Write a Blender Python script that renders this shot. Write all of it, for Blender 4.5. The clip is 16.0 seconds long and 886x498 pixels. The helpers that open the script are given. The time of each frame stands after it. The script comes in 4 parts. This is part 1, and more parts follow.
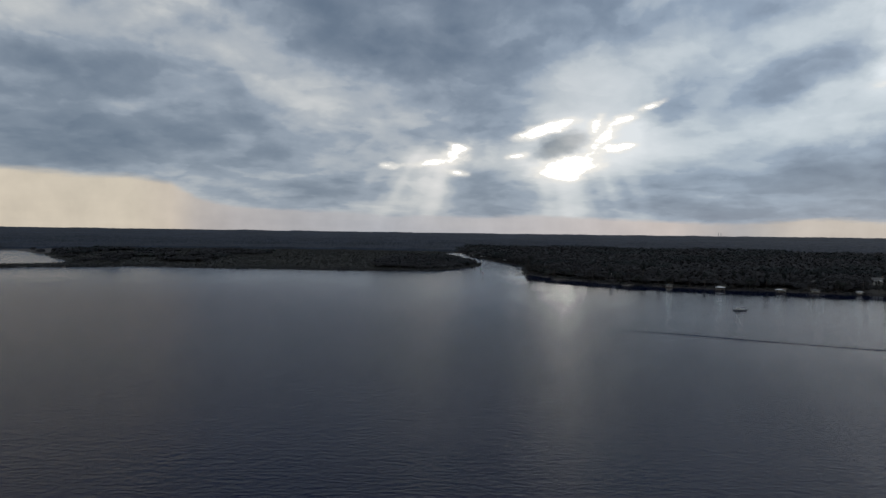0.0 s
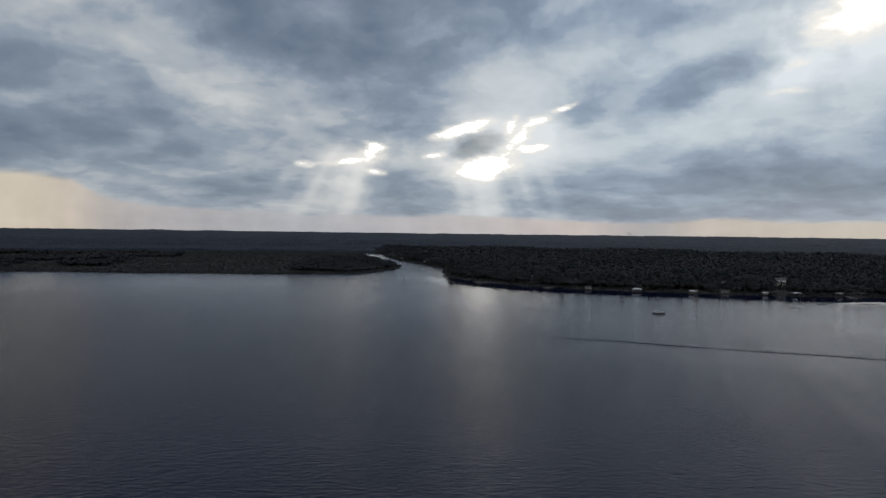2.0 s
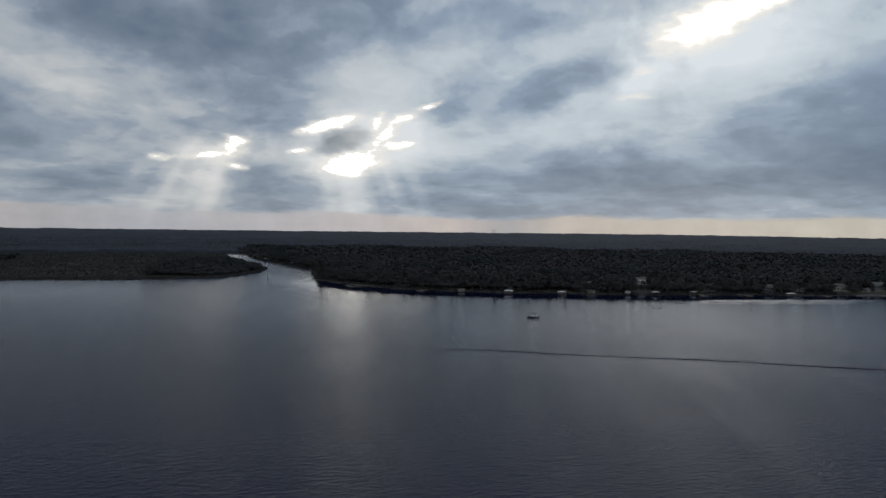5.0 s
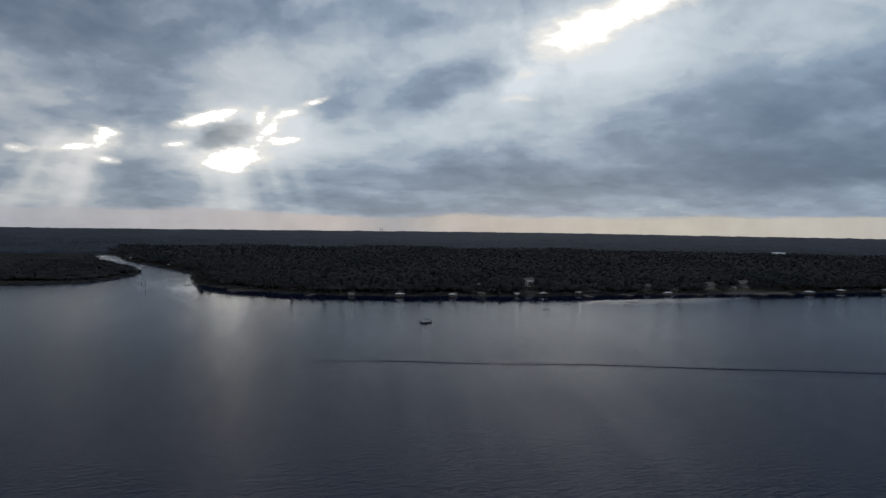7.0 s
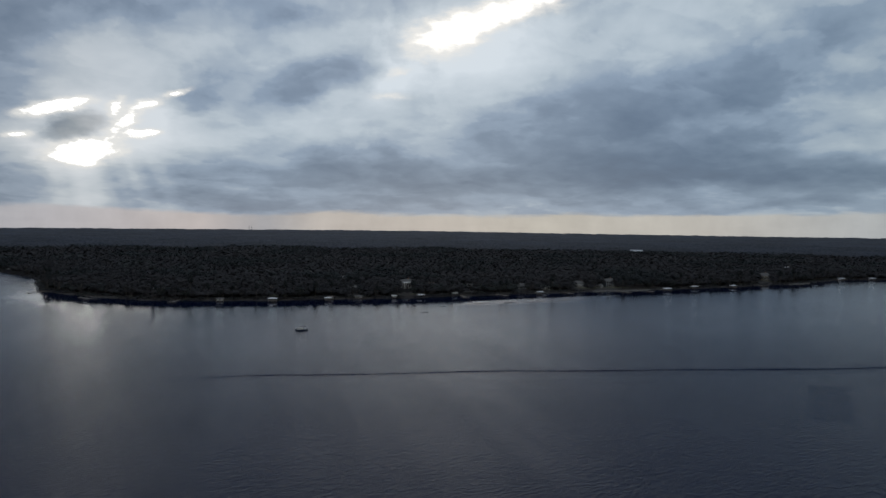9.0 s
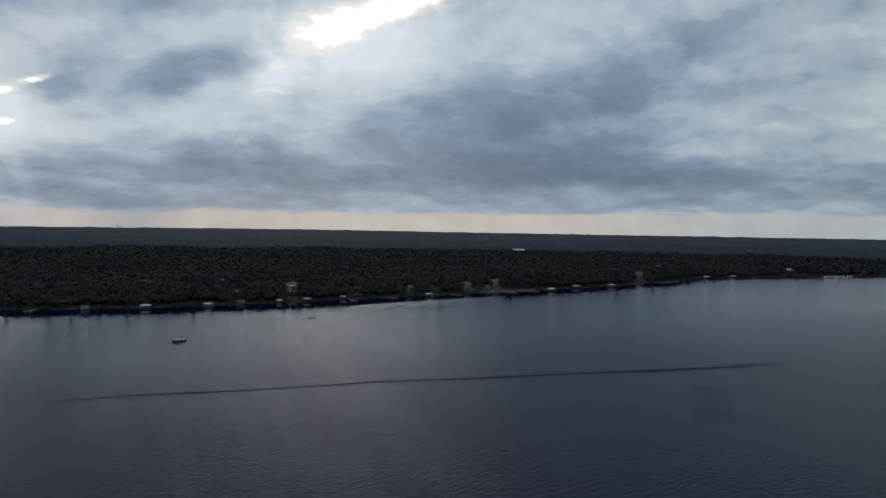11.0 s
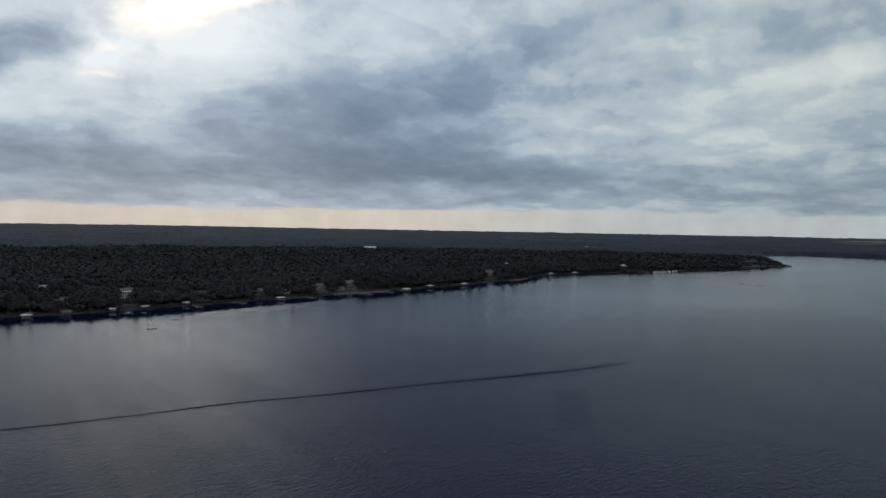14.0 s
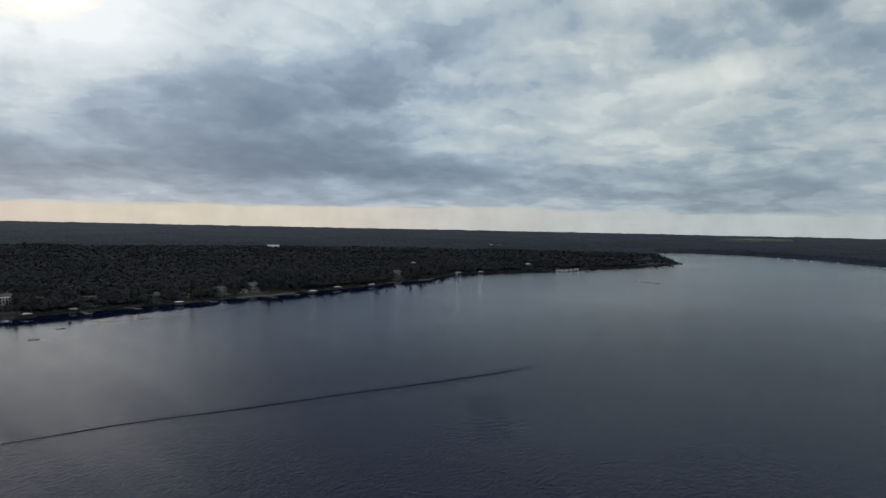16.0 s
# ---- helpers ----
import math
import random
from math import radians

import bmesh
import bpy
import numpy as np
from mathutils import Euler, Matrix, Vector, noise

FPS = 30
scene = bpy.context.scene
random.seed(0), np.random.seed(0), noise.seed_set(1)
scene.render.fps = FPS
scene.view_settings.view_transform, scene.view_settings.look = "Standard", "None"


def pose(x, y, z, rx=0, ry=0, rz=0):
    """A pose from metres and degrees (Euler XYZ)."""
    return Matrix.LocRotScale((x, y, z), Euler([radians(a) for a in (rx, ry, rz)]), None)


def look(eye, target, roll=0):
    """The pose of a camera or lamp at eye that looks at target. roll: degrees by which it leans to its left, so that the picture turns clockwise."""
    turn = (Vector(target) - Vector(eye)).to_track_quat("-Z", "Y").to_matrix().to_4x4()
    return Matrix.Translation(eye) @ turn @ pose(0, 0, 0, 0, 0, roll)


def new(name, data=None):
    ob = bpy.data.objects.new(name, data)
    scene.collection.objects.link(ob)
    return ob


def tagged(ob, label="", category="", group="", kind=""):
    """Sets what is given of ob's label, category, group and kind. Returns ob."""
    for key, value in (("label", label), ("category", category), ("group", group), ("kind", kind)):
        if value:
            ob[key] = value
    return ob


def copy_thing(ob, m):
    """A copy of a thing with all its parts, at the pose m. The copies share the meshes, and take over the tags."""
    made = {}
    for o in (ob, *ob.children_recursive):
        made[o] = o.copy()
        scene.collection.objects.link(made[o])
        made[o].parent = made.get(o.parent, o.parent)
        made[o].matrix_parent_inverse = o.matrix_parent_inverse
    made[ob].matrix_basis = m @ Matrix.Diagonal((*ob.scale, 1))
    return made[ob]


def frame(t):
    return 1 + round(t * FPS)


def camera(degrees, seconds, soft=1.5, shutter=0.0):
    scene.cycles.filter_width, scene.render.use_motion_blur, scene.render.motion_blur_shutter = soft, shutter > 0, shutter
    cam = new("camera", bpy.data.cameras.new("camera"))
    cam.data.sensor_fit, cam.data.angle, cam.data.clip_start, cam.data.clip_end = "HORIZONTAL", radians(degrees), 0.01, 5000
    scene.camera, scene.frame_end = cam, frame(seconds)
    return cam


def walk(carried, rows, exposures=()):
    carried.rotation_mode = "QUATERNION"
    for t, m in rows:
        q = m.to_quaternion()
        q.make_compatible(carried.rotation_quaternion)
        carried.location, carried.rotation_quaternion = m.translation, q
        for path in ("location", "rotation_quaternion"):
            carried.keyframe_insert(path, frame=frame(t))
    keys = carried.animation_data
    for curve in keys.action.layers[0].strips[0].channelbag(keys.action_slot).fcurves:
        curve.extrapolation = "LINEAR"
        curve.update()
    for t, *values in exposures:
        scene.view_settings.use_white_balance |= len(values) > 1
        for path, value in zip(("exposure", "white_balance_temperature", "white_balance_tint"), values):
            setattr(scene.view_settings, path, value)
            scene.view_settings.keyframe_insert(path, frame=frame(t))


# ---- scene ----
# Camera: seconds, x, y, z, yaw, pitch, lean. A drone that climbs over the lake and turns to its right.
cam = camera(64.61, 16.0)
ROWS = [
    (0.0, -0.00, 0.00, 49.78, 0.000, -1.419, -0.845),
    (0.5, -0.95, 2.93, 50.69, -1.454, -1.445, -0.863),
    (1.0, -1.84, 5.83, 51.61, -3.203, -1.431, -0.857),
    (1.5, -2.65, 8.71, 52.52, -4.859, -1.414, -0.829),
    (2.0, -3.34, 11.56, 53.44, -6.745, -1.394, -0.813),
    (2.5, -3.91, 14.44, 54.35, -8.795, -1.382, -0.814),
    (3.0, -4.39, 17.37, 55.25, -10.718, -1.384, -0.811),
    (5.5, -5.09, 32.74, 59.74, -19.651, -1.554, -0.736),
    (6.0, -4.75, 35.65, 60.83, -21.933, -1.571, -0.737),
    (6.5, -4.32, 38.49, 61.91, -24.189, -1.602, -0.759),
    (7.0, -3.79, 41.27, 62.95, -26.789, -1.598, -0.785),
    (7.5, -3.24, 44.04, 63.92, -29.382, -1.596, -0.764),
    (8.0, -2.69, 46.82, 64.81, -31.990, -1.632, -0.729),
    (8.5, -2.10, 49.61, 65.66, -34.613, -1.637, -0.713),
    (9.0, -1.44, 52.36, 66.49, -37.165, -1.656, -0.717),
    (9.5, -0.69, 55.06, 67.34, -39.719, -1.692, -0.775),
    (12.0, 4.07, 67.34, 72.02, -50.684, -1.692, -0.887),
    (12.5, 5.10, 69.45, 72.98, -52.658, -1.705, -0.927),
    (13.0, 6.10, 71.46, 73.95, -54.677, -1.715, -0.924),
    (13.5, 7.04, 73.36, 74.91, -56.813, -1.824, -0.935),
    (14.0, 7.99, 75.21, 75.90, -58.893, -1.910, -0.958),
    (14.5, 8.98, 76.99, 76.91, -60.897, -1.961, -0.993),
    (15.0, 10.03, 78.74, 77.90, -62.904, -2.002, -1.073),
    (15.5, 11.14, 80.46, 78.94, -64.854, -2.003, -1.124),
    (16.0, 12.28, 82.19, 80.03, -66.677, -2.035, -1.119),
]
EXPOSURE = [(0.0, -0.06, 6450, 10), (3.0, -0.12, 6450, 10), (6.0, -0.16, 6400, 10), (9.0, -0.20, 6280, 10), (12.0, -0.08, 6300, 10), (14.0, 0.08, 6550, 10), (16.0, 0.14, 6650, 10)]
walk(cam, [(t, pose(x, y, z, 90 + pitch, lean, yaw)) for t, x, y, z, yaw, pitch, lean in ROWS], EXPOSURE)


# ---- sky and sun ----
def sock(node, kind, value):
    """The input socket of a node by its name."""
    node.inputs[kind].default_value = value


class Graph:
    """Short ways to add nodes to a tree."""

    def __init__(self, tree):
        self.tree = tree
        self.tree.nodes.clear()

    def node(self, kind, **values):
        n = self.tree.nodes.new(kind)
        for key, value in values.items():
            setattr(n, key, value)
        return n

    def link(self, a, b):
        self.tree.links.new(a, b)

    def put(self, socket, value):
        if isinstance(value, bpy.types.NodeSocket):
            self.link(value, socket)
        elif value is not None:
            socket.default_value = value

    def math(self, op, a, b=None, c=None, clamp=False):
        n = self.node("ShaderNodeMath", operation=op, use_clamp=clamp)
        for s, v in zip(n.inputs, (a, b, c)):
            self.put(s, v)
        return n.outputs[0]

    def vec(self, op, a, b=None):
        n = self.node("ShaderNodeVectorMath", operation=op)
        for s, v in zip(n.inputs, (a, b)):
            self.put(s, v)
        return n.outputs[0]

    def scaled(self, v, k):
        n = self.node("ShaderNodeVectorMath", operation="SCALE")
        self.put(n.inputs[0], v)
        self.put(n.inputs["Scale"], k)
        return n.outputs[0]

    def noise(self, v, scale, detail=4.0, rough=0.5, distortion=0.0, colour=False):
        n = self.node("ShaderNodeTexNoise")
        self.put(n.inputs["Vector"], v)
        for key, value in (("Scale", scale), ("Detail", detail), ("Roughness", rough), ("Distortion", distortion)):
            n.inputs[key].default_value = value
        return n.outputs["Color" if colour else "Fac"]

    def mapping(self, v, loc=(0, 0, 0), rot=(0, 0, 0), scale=(1, 1, 1), kind="POINT"):
        n = self.node("ShaderNodeMapping", vector_type=kind)
        self.put(n.inputs["Vector"], v)
        sock(n, "Location", loc), sock(n, "Rotation", rot), sock(n, "Scale", scale)
        return n.outputs[0]

    def ramp(self, fac, stops, mode="LINEAR"):
        n = self.node("ShaderNodeValToRGB")
        n.color_ramp.interpolation = mode
        e = n.color_ramp.elements
        while len(e) < len(stops):
            e.new(0.5)
        for el, (p, c) in zip(e, stops):
            el.position = p
            el.color = (*c, 1) if len(c) == 3 else c
        self.put(n.inputs[0], fac)
        return n.outputs

    def mix(self, fac, a, b):
        n = self.node("ShaderNodeMix", data_type="RGBA")
        for s, v in zip((n.inputs[0], n.inputs[6], n.inputs[7]), (fac, a, b)):
            self.put(s, (*v, 1) if isinstance(v, tuple) and len(v) == 3 else v)
        return n.outputs[2]

    def step(self, v, lo, hi):
        n = self.node("ShaderNodeMapRange", interpolation_type="SMOOTHSTEP")
        self.put(n.inputs[0], v), self.put(n.inputs[1], lo), self.put(n.inputs[2], hi)
        return n.outputs[0]

    def blob(self, v, az, el, rx, ry, turn, amount, total, full=0.75, shape="SPHERICAL"):
        m = self.mapping(v, (az, el, 0), (0, 0, radians(turn)), (rx, ry, 1), "TEXTURE")
        n = self.node("ShaderNodeTexGradient", gradient_type=shape)
        self.link(m, n.inputs[0])
        return self.math("MULTIPLY_ADD", self.step(n.outputs["Fac"], 0.0, full), amount, total)


# cloud masses: azimuth, elevation, half width, half height (degrees), turn, lighter or darker
CLOUDS_DECK = [
    (-0.5, 17.3, 22.8, 5.91, 0, -0.34), (-2.0, 14.1, 6.1, 2.87, 0, -0.16), (-6.8, 15.1, 6.1, 2.52, -20, -0.12), (8.7, 15.2, 6.1, 2.52, 20, -0.14),
    (19.4, 16.3, 7.9, 2.37, 8, -0.2), (25.6, 16.2, 5.5, 1.69, 8, -0.12), (1.9, 10.9, 9.0, 4.62, 0, -0.14), (4.0, 9.6, 4.8, 2.97, 0, -0.16),
    (4.6, 3.1, 5.5, 3.07, 0, -0.16), (-8.0, 3.1, 6.1, 1.91, 0, -0.14), (-13.8, 3.4, 10.4, 2.0, 0, -0.08), (-7.7, 8.9, 12.3, 3.96, 0, 0.05),
    (6.0, 14.6, 5.5, 1.57, 15, 0.1),
]
CLOUDS_WEST = [
    (-29.9, 9.8, 6.7, 4.56, 0, -0.24), (-20.2, 10.8, 10.3, 3.08, -12, -0.2), (-17.7, 10.4, 5.0, 1.64, -5, -0.1), (-30.3, 5.9, 10.3, 2.93, 0, -0.16),
    (-23.7, 7.4, 9.9, 1.85, -8, -0.14), (-21.4, 5.9, 15.8, 2.87, 0, -0.16), (-16.4, 7.2, 7.6, 2.61, 0, -0.06), (-20.2, 14.9, 10.9, 4.2, -20, 0.12),
    (-30.6, 14.6, 7.2, 2.74, 0, 0.12), (-13.9, 13.0, 10.3, 3.11, -30, 0.08),
]
CLOUDS_NORTH = [
    (13.6, 12.5, 11.7, 3.78, 15, 0.08), (9.7, 10.9, 10.0, 2.58, 10, 0.06), (18.7, 10.8, 4.6, 2.37, 40, -0.26), (18.1, 9.8, 1.9, 1.66, 0, -0.1),
    (24.1, 10.3, 6.3, 2.73, 25, -0.2), (27.2, 11.9, 8.1, 2.34, 15, -0.16), (30.3, 12.9, 4.6, 1.69, 10, -0.1), (26.8, 14.4, 8.1, 1.99, 15, 0.1),
    (29.7, 9.9, 6.2, 1.62, 12, 0.14), (22.4, 7.5, 15.2, 2.52, 4, 0.12), (16.3, 6.8, 7.6, 3.87, 0, 0.12), (24.4, 3.7, 18.8, 3.78, 0, -0.26),
    (29.9, 5.2, 6.7, 2.67, 0, -0.12), (17.6, 2.9, 7.5, 2.64, 0, -0.08), (9.1, 7.0, 3.1, 1.47, 18, -0.45),
]
CLOUDS_MIDDLE = [
    (46.9, 9.2, 16.4, 3.83, 12, -0.16), (58.4, 10.9, 11.4, 3.18, 22, -0.12), (49.8, 6.5, 16.8, 2.87, 5, -0.14), (43.6, 4.0, 16.8, 2.67, 0, -0.14),
    (51.5, 4.2, 7.7, 1.39, 0, -0.07), (59.2, 6.2, 7.1, 2.37, 8, -0.07), (32.4, 3.6, 12.4, 3.07, 0, -0.09), (30.9, 8.5, 11.7, 2.67, 0, 0.12),
    (39.0, 12.4, 10.7, 3.82, 0, 0.2), (49.6, 14.8, 13.2, 4.15, 10, 0.06), (44.3, 12.7, 9.6, 3.11, 0, 0.1), (57.4, 8.1, 6.4, 1.3, 12, 0.12),
    (39.2, 2.7, 7.4, 1.23, 0, 0.06), (58.6, 3.0, 6.8, 1.46, 0, 0.05),
]
CLOUDS_EAST = [
    (63.4, 13.0, 7.6, 3.82, 35, -0.10), (58.8, 11.1, 12.3, 2.94, 10, -0.08), (58.9, 4.9, 16.6, 1.75, 0, -0.14), (69.5, 3.0, 10.9, 2.05, 0, -0.1),
    (72.6, 4.2, 20.3, 1.35, 0, -0.1), (89.2, 2.9, 9.4, 2.49, 0, -0.18), (81.3, 3.3, 9.8, 1.57, 0, -0.08), (72.4, 15.1, 13.4, 3.11, 20, -0.1),
    (86.9, 15.4, 13.7, 2.85, 10, -0.14), (93.4, 13.2, 5.6, 3.88, 0, -0.16), (91.8, 12.3, 3.1, 1.14, 0, -0.08), (81.2, 6.2, 3.4, 0.45, 5, -0.12),
]
VEILS_EAST = [
    (67.9, 13.4, 8.2, 1.78, 10, 0.06), (76.1, 8.6, 19.6, 3.91, 8, 0.12), (88.2, 11.8, 6.2, 1.66, 8, 0.16), (85.1, 10.8, 13.0, 2.46, 10, 0.1),
    (84.5, 6.5, 9.5, 1.51, 4, 0.1), (56.5, 15.7, 10.2, 3.11, 0, 0.08), (66.7, 8.2, 8.2, 2.67, 0, 0.08), (55.3, 3.0, 7.5, 1.62, 0, 0.08),
    (60.8, 3.1, 6.9, 1.24, 0, 0.06),
]
# broad lighter and darker parts of the cover
LOW_BANK = [(50, 5, 10, 4, 4, -0.10), (58, 13, 9, 4, 20, 0.09), (47, 3.8, 26, 2.8, 0, -0.08), (70, 16, 40, 7, 0, 0.13), (18, 13, 18, 8, 0, 0.09), (11, 6.5, 9, 4.6, 10, 0.14), (47, 15.5, 14, 5, 10, 0.04), (56, 3.2, 14, 1.8, 0, -0.12), (57, 7.5, 14, 9, 8, -0.10), (24, 10, 36, 15, 0, 0.10), (60, 4.5, 12, 4.5, 0, -0.08)]
# lit cloud round the breaks
HALO = [(10.6, 6.8, 9.5, 4.2, 14, 0.32), (11.0, 7.0, 5.5, 2.6, 14, 0.14), (0.0, 5.9, 5.8, 2.5, 5, 0.28), (38.5, 15.2, 12, 5.6, 15, 0.28), (38.0, 15.2, 7.5, 3.6, 15, 0.24), (33, 11.5, 4, 2, 20, 0.18)]
# shafts of light under the breaks
SHAFTS = [(-1.6, 3.4, 3.4, 4.2, 0, 0.9), (-5.0, 2.6, 3.0, 3.4, 0, 0.5), (10.2, 3.2, 4.6, 4.2, 0, 0.9), (14.5, 3.0, 3.6, 3.6, 0, 0.5), (-22, 2.6, 9, 2.6, 0, 0.3)]
# breaks in the cloud, where the light of the hidden sun comes through
BREAKS = [
    (10.0, 5.2, 4.0, 1.7, 4, 0.9), (8.2, 8.3, 4.4, 1.0, 14, 0.95), (5.9, 6.2, 1.5, 0.5, 0, 0.6), (12.2, 8.8, 1.5, 0.9, 40, 0.8), (12.9, 7.6, 1.9, 1.3, 20, 0.6),
    (14.2, 8.9, 2.2, 0.8, 15, 0.75), (16.4, 10.0, 1.9, 0.5, 20, 0.7), (9.6, 5.6, 8.5, 4.0, 10, 0.16), (0.4, 5.8, 6.0, 2.6, 5, 0.14), (14.3, 6.9, 1.7, 0.6, 5, 0.7), (9.3, 7.05, 2.7, 1.1, 12, -1.4), (12.4, 6.5, 2.4, 1.6, 0, 0.3),
    (0.9, 6.2, 2.5, 1.2, 15, 0.5), (-1.6, 5.5, 3.0, 0.5, 3, 0.55), (0.9, 6.9, 2.0, 0.5, -15, 0.45), (-4.5, 5.3, 1.6, 0.5, 0, 0.5), (0.9, 4.7, 1.9, 0.6, 0, 0.45),
]
BREAKS_HIGH = [
    (36.3, 14.9, 4.6, 2.6, 8, 0.55), (38.5, 15.9, 5.6, 2.3, 15, 0.5), (41.8, 17.0, 6.4, 2.1, 15, 0.5), (44.4, 17.6, 6.0, 1.8, 10, 0.5),
    (38.5, 15.5, 10.0, 4.4, 12, 0.20), (33.1, 12.3, 2.0, 0.7, 20, 0.42), (32.7, 10.6, 3.5, 0.6, 0, 0.38),
]
# the clear strip under the cloud base: azimuth, colour, its upper edge (sixths of a degree in six)
STRIP = [
    (-40, 0.73, 0.63, 0.49, 4.3), (-24, 0.71, 0.62, 0.49, 4), (-21.2, 0.66, 0.57, 0.47, 3.5), (-19.3, 0.53, 0.48, 0.45, 2.4), (-16.5, 0.49, 0.46, 0.46, 1.9), (-12, 0.46, 0.45, 0.47, 1.7),
    (-5, 0.46, 0.47, 0.51, 1.3), (10, 0.55, 0.52, 0.53, 1.4), (18, 0.58, 0.52, 0.50, 1.1), (23, 0.38, 0.39, 0.42, 1), (27, 0.55, 0.51, 0.47, 1.3), (36, 0.55, 0.51, 0.46, 1.2),
    (46, 0.57, 0.54, 0.47, 1.25), (58, 0.58, 0.55, 0.49, 1.4), (68, 0.50, 0.51, 0.50, 1.6), (85, 0.44, 0.49, 0.51, 1.3), (110, 0.44, 0.49, 0.51, 1.2),
]
SUN_AZ, SUN_EL = 36.0, 25.0

world = bpy.data.worlds.new("overcast_sky")
world.use_nodes = True
scene.world = world
g = Graph(world.node_tree)
out = g.node("ShaderNodeOutputWorld")
back = g.node("ShaderNodeBackground")
g.link(back.outputs[0], out.inputs[0])
way = g.node("ShaderNodeTexCoord").outputs["Generated"]
sep = g.node("ShaderNodeSeparateXYZ")
g.link(way, sep.inputs[0])
X, Y, Z = sep.outputs
az = g.math("MULTIPLY", g.math("ARCTAN2", X, Y), 180 / math.pi)
el = g.math("MULTIPLY", g.math("ARCSINE", Z), 180 / math.pi)
comb = g.node("ShaderNodeCombineXYZ")
g.link(az, comb.inputs[0]), g.link(el, comb.inputs[1])
flat = comb.outputs[0]
# the cloud layer as a plane overhead, so that it flattens towards the horizon
down = g.math("ADD", g.math("MAXIMUM", Z, 0.0), 0.25)
layer = g.vec("DIVIDE", way, None)
div = layer.node
comb2 = g.node("ShaderNodeCombineXYZ")
for s in comb2.inputs:
    g.link(down, s)
g.link(comb2.outputs[0], div.inputs[1])
bend = g.scaled(g.vec("SUBTRACT", g.noise(g.mapping(flat, scale=(0.10, 0.22, 1)), 1.0, 3, 0.55, colour=True), (0.5, 0.5, 0.5)), 1.0)
fray = g.scaled(g.vec("SUBTRACT", g.noise(g.mapping(flat, scale=(0.42, 0.80, 1)), 1.0, 5, 0.52, colour=True), (0.5, 0.5, 0.5)), 1.0)
soft = g.vec("ADD", g.vec("ADD", flat, g.vec("MULTIPLY", bend, (2.6, 1.2, 0))), g.vec("MULTIPLY", fray, (2.4, 1.3, 0)))
crisp = g.vec("ADD", flat, g.vec("MULTIPLY", fray, (1.7, 0.9, 0)))

big = g.noise(layer, 1.1, 5, 0.55, 0.1)
# heights drawn together towards the horizon, where the layers are seen edge on
sunk = g.math("MULTIPLY", g.math("LOGARITHM", g.math("MAXIMUM", g.math("ADD", el, 6.0), 0.2), math.e), 14.0)
comb3 = g.node("ShaderNodeCombineXYZ")
g.link(az, comb3.inputs[0]), g.link(sunk, comb3.inputs[1])
tiers = comb3.outputs[0]
billow = g.noise(g.mapping(tiers, rot=(0, 0, -0.06), scale=(0.11, 0.24, 1)), 1.0, 6, 0.50, 0.3)
fine = g.noise(g.mapping(tiers, rot=(0, 0, 0.05), scale=(0.34, 0.70, 1)), 1.0, 5, 0.55, 0.3)
# heaped cloud: crests lit from above, undersides dull
heap = g.noise(g.mapping(tiers, rot=(0, 0, 0.06), scale=(0.20, 0.36, 1)), 1.0, 5, 0.52, 0.25)
heap_up = g.noise(g.mapping(g.vec("ADD", tiers, (0.35, 0.9, 0)), rot=(0, 0, 0.06), scale=(0.20, 0.36, 1)), 1.0, 5, 0.52, 0.25)
light = g.math("MULTIPLY_ADD", g.math("SUBTRACT", big, 0.5), 0.16, 0.56)
light = g.math("MULTIPLY_ADD", g.math("SUBTRACT", billow, 0.5), 0.20, light)
light = g.math("MULTIPLY_ADD", g.math("SUBTRACT", fine, 0.5), 0.10, light)
light = g.math("MULTIPLY_ADD", g.math("SUBTRACT", heap, heap_up), 0.42, light)
# torn sheets with one clear edge
torn = g.noise(g.mapping(tiers, loc=(3.1, 7.7, 0), rot=(0, 0, -0.04), scale=(0.075, 0.21, 1)), 1.0, 5, 0.52, 0.3)
light = g.math("MULTIPLY_ADD", g.math("SUBTRACT", g.step(torn, 0.43, 0.55), 0.5), 0.07, light)
shreds = g.noise(g.mapping(tiers, loc=(9.4, 2.2, 0), rot=(0, 0, 0.07), scale=(0.16, 0.42, 1)), 1.0, 5, 0.52, 0.3)
light = g.math("MULTIPLY_ADD", g.math("SUBTRACT", g.step(shreds, 0.48, 0.56), 0.5), 0.08, light)
for row in LOW_BANK:
    light = g.blob(flat, *row, light)
# beams that fan out from the hidden sun, only under the breaks
fan = g.math("DIVIDE", g.math("SUBTRACT", az, 6.0), g.math("SUBTRACT", 22.0, el))
comb4 = g.node("ShaderNodeCombineXYZ")
g.link(fan, comb4.inputs[0])
beam = g.step(g.noise(comb4.outputs[0], 7.0, 1.5, 0.5), 0.25, 0.75)
lit = g.math("MULTIPLY", el, 0.0)
for row in SHAFTS:
    lit = g.blob(flat, *row, lit)
light = g.math("MULTIPLY_ADD", g.math("MULTIPLY", lit, beam), 0.56, light)
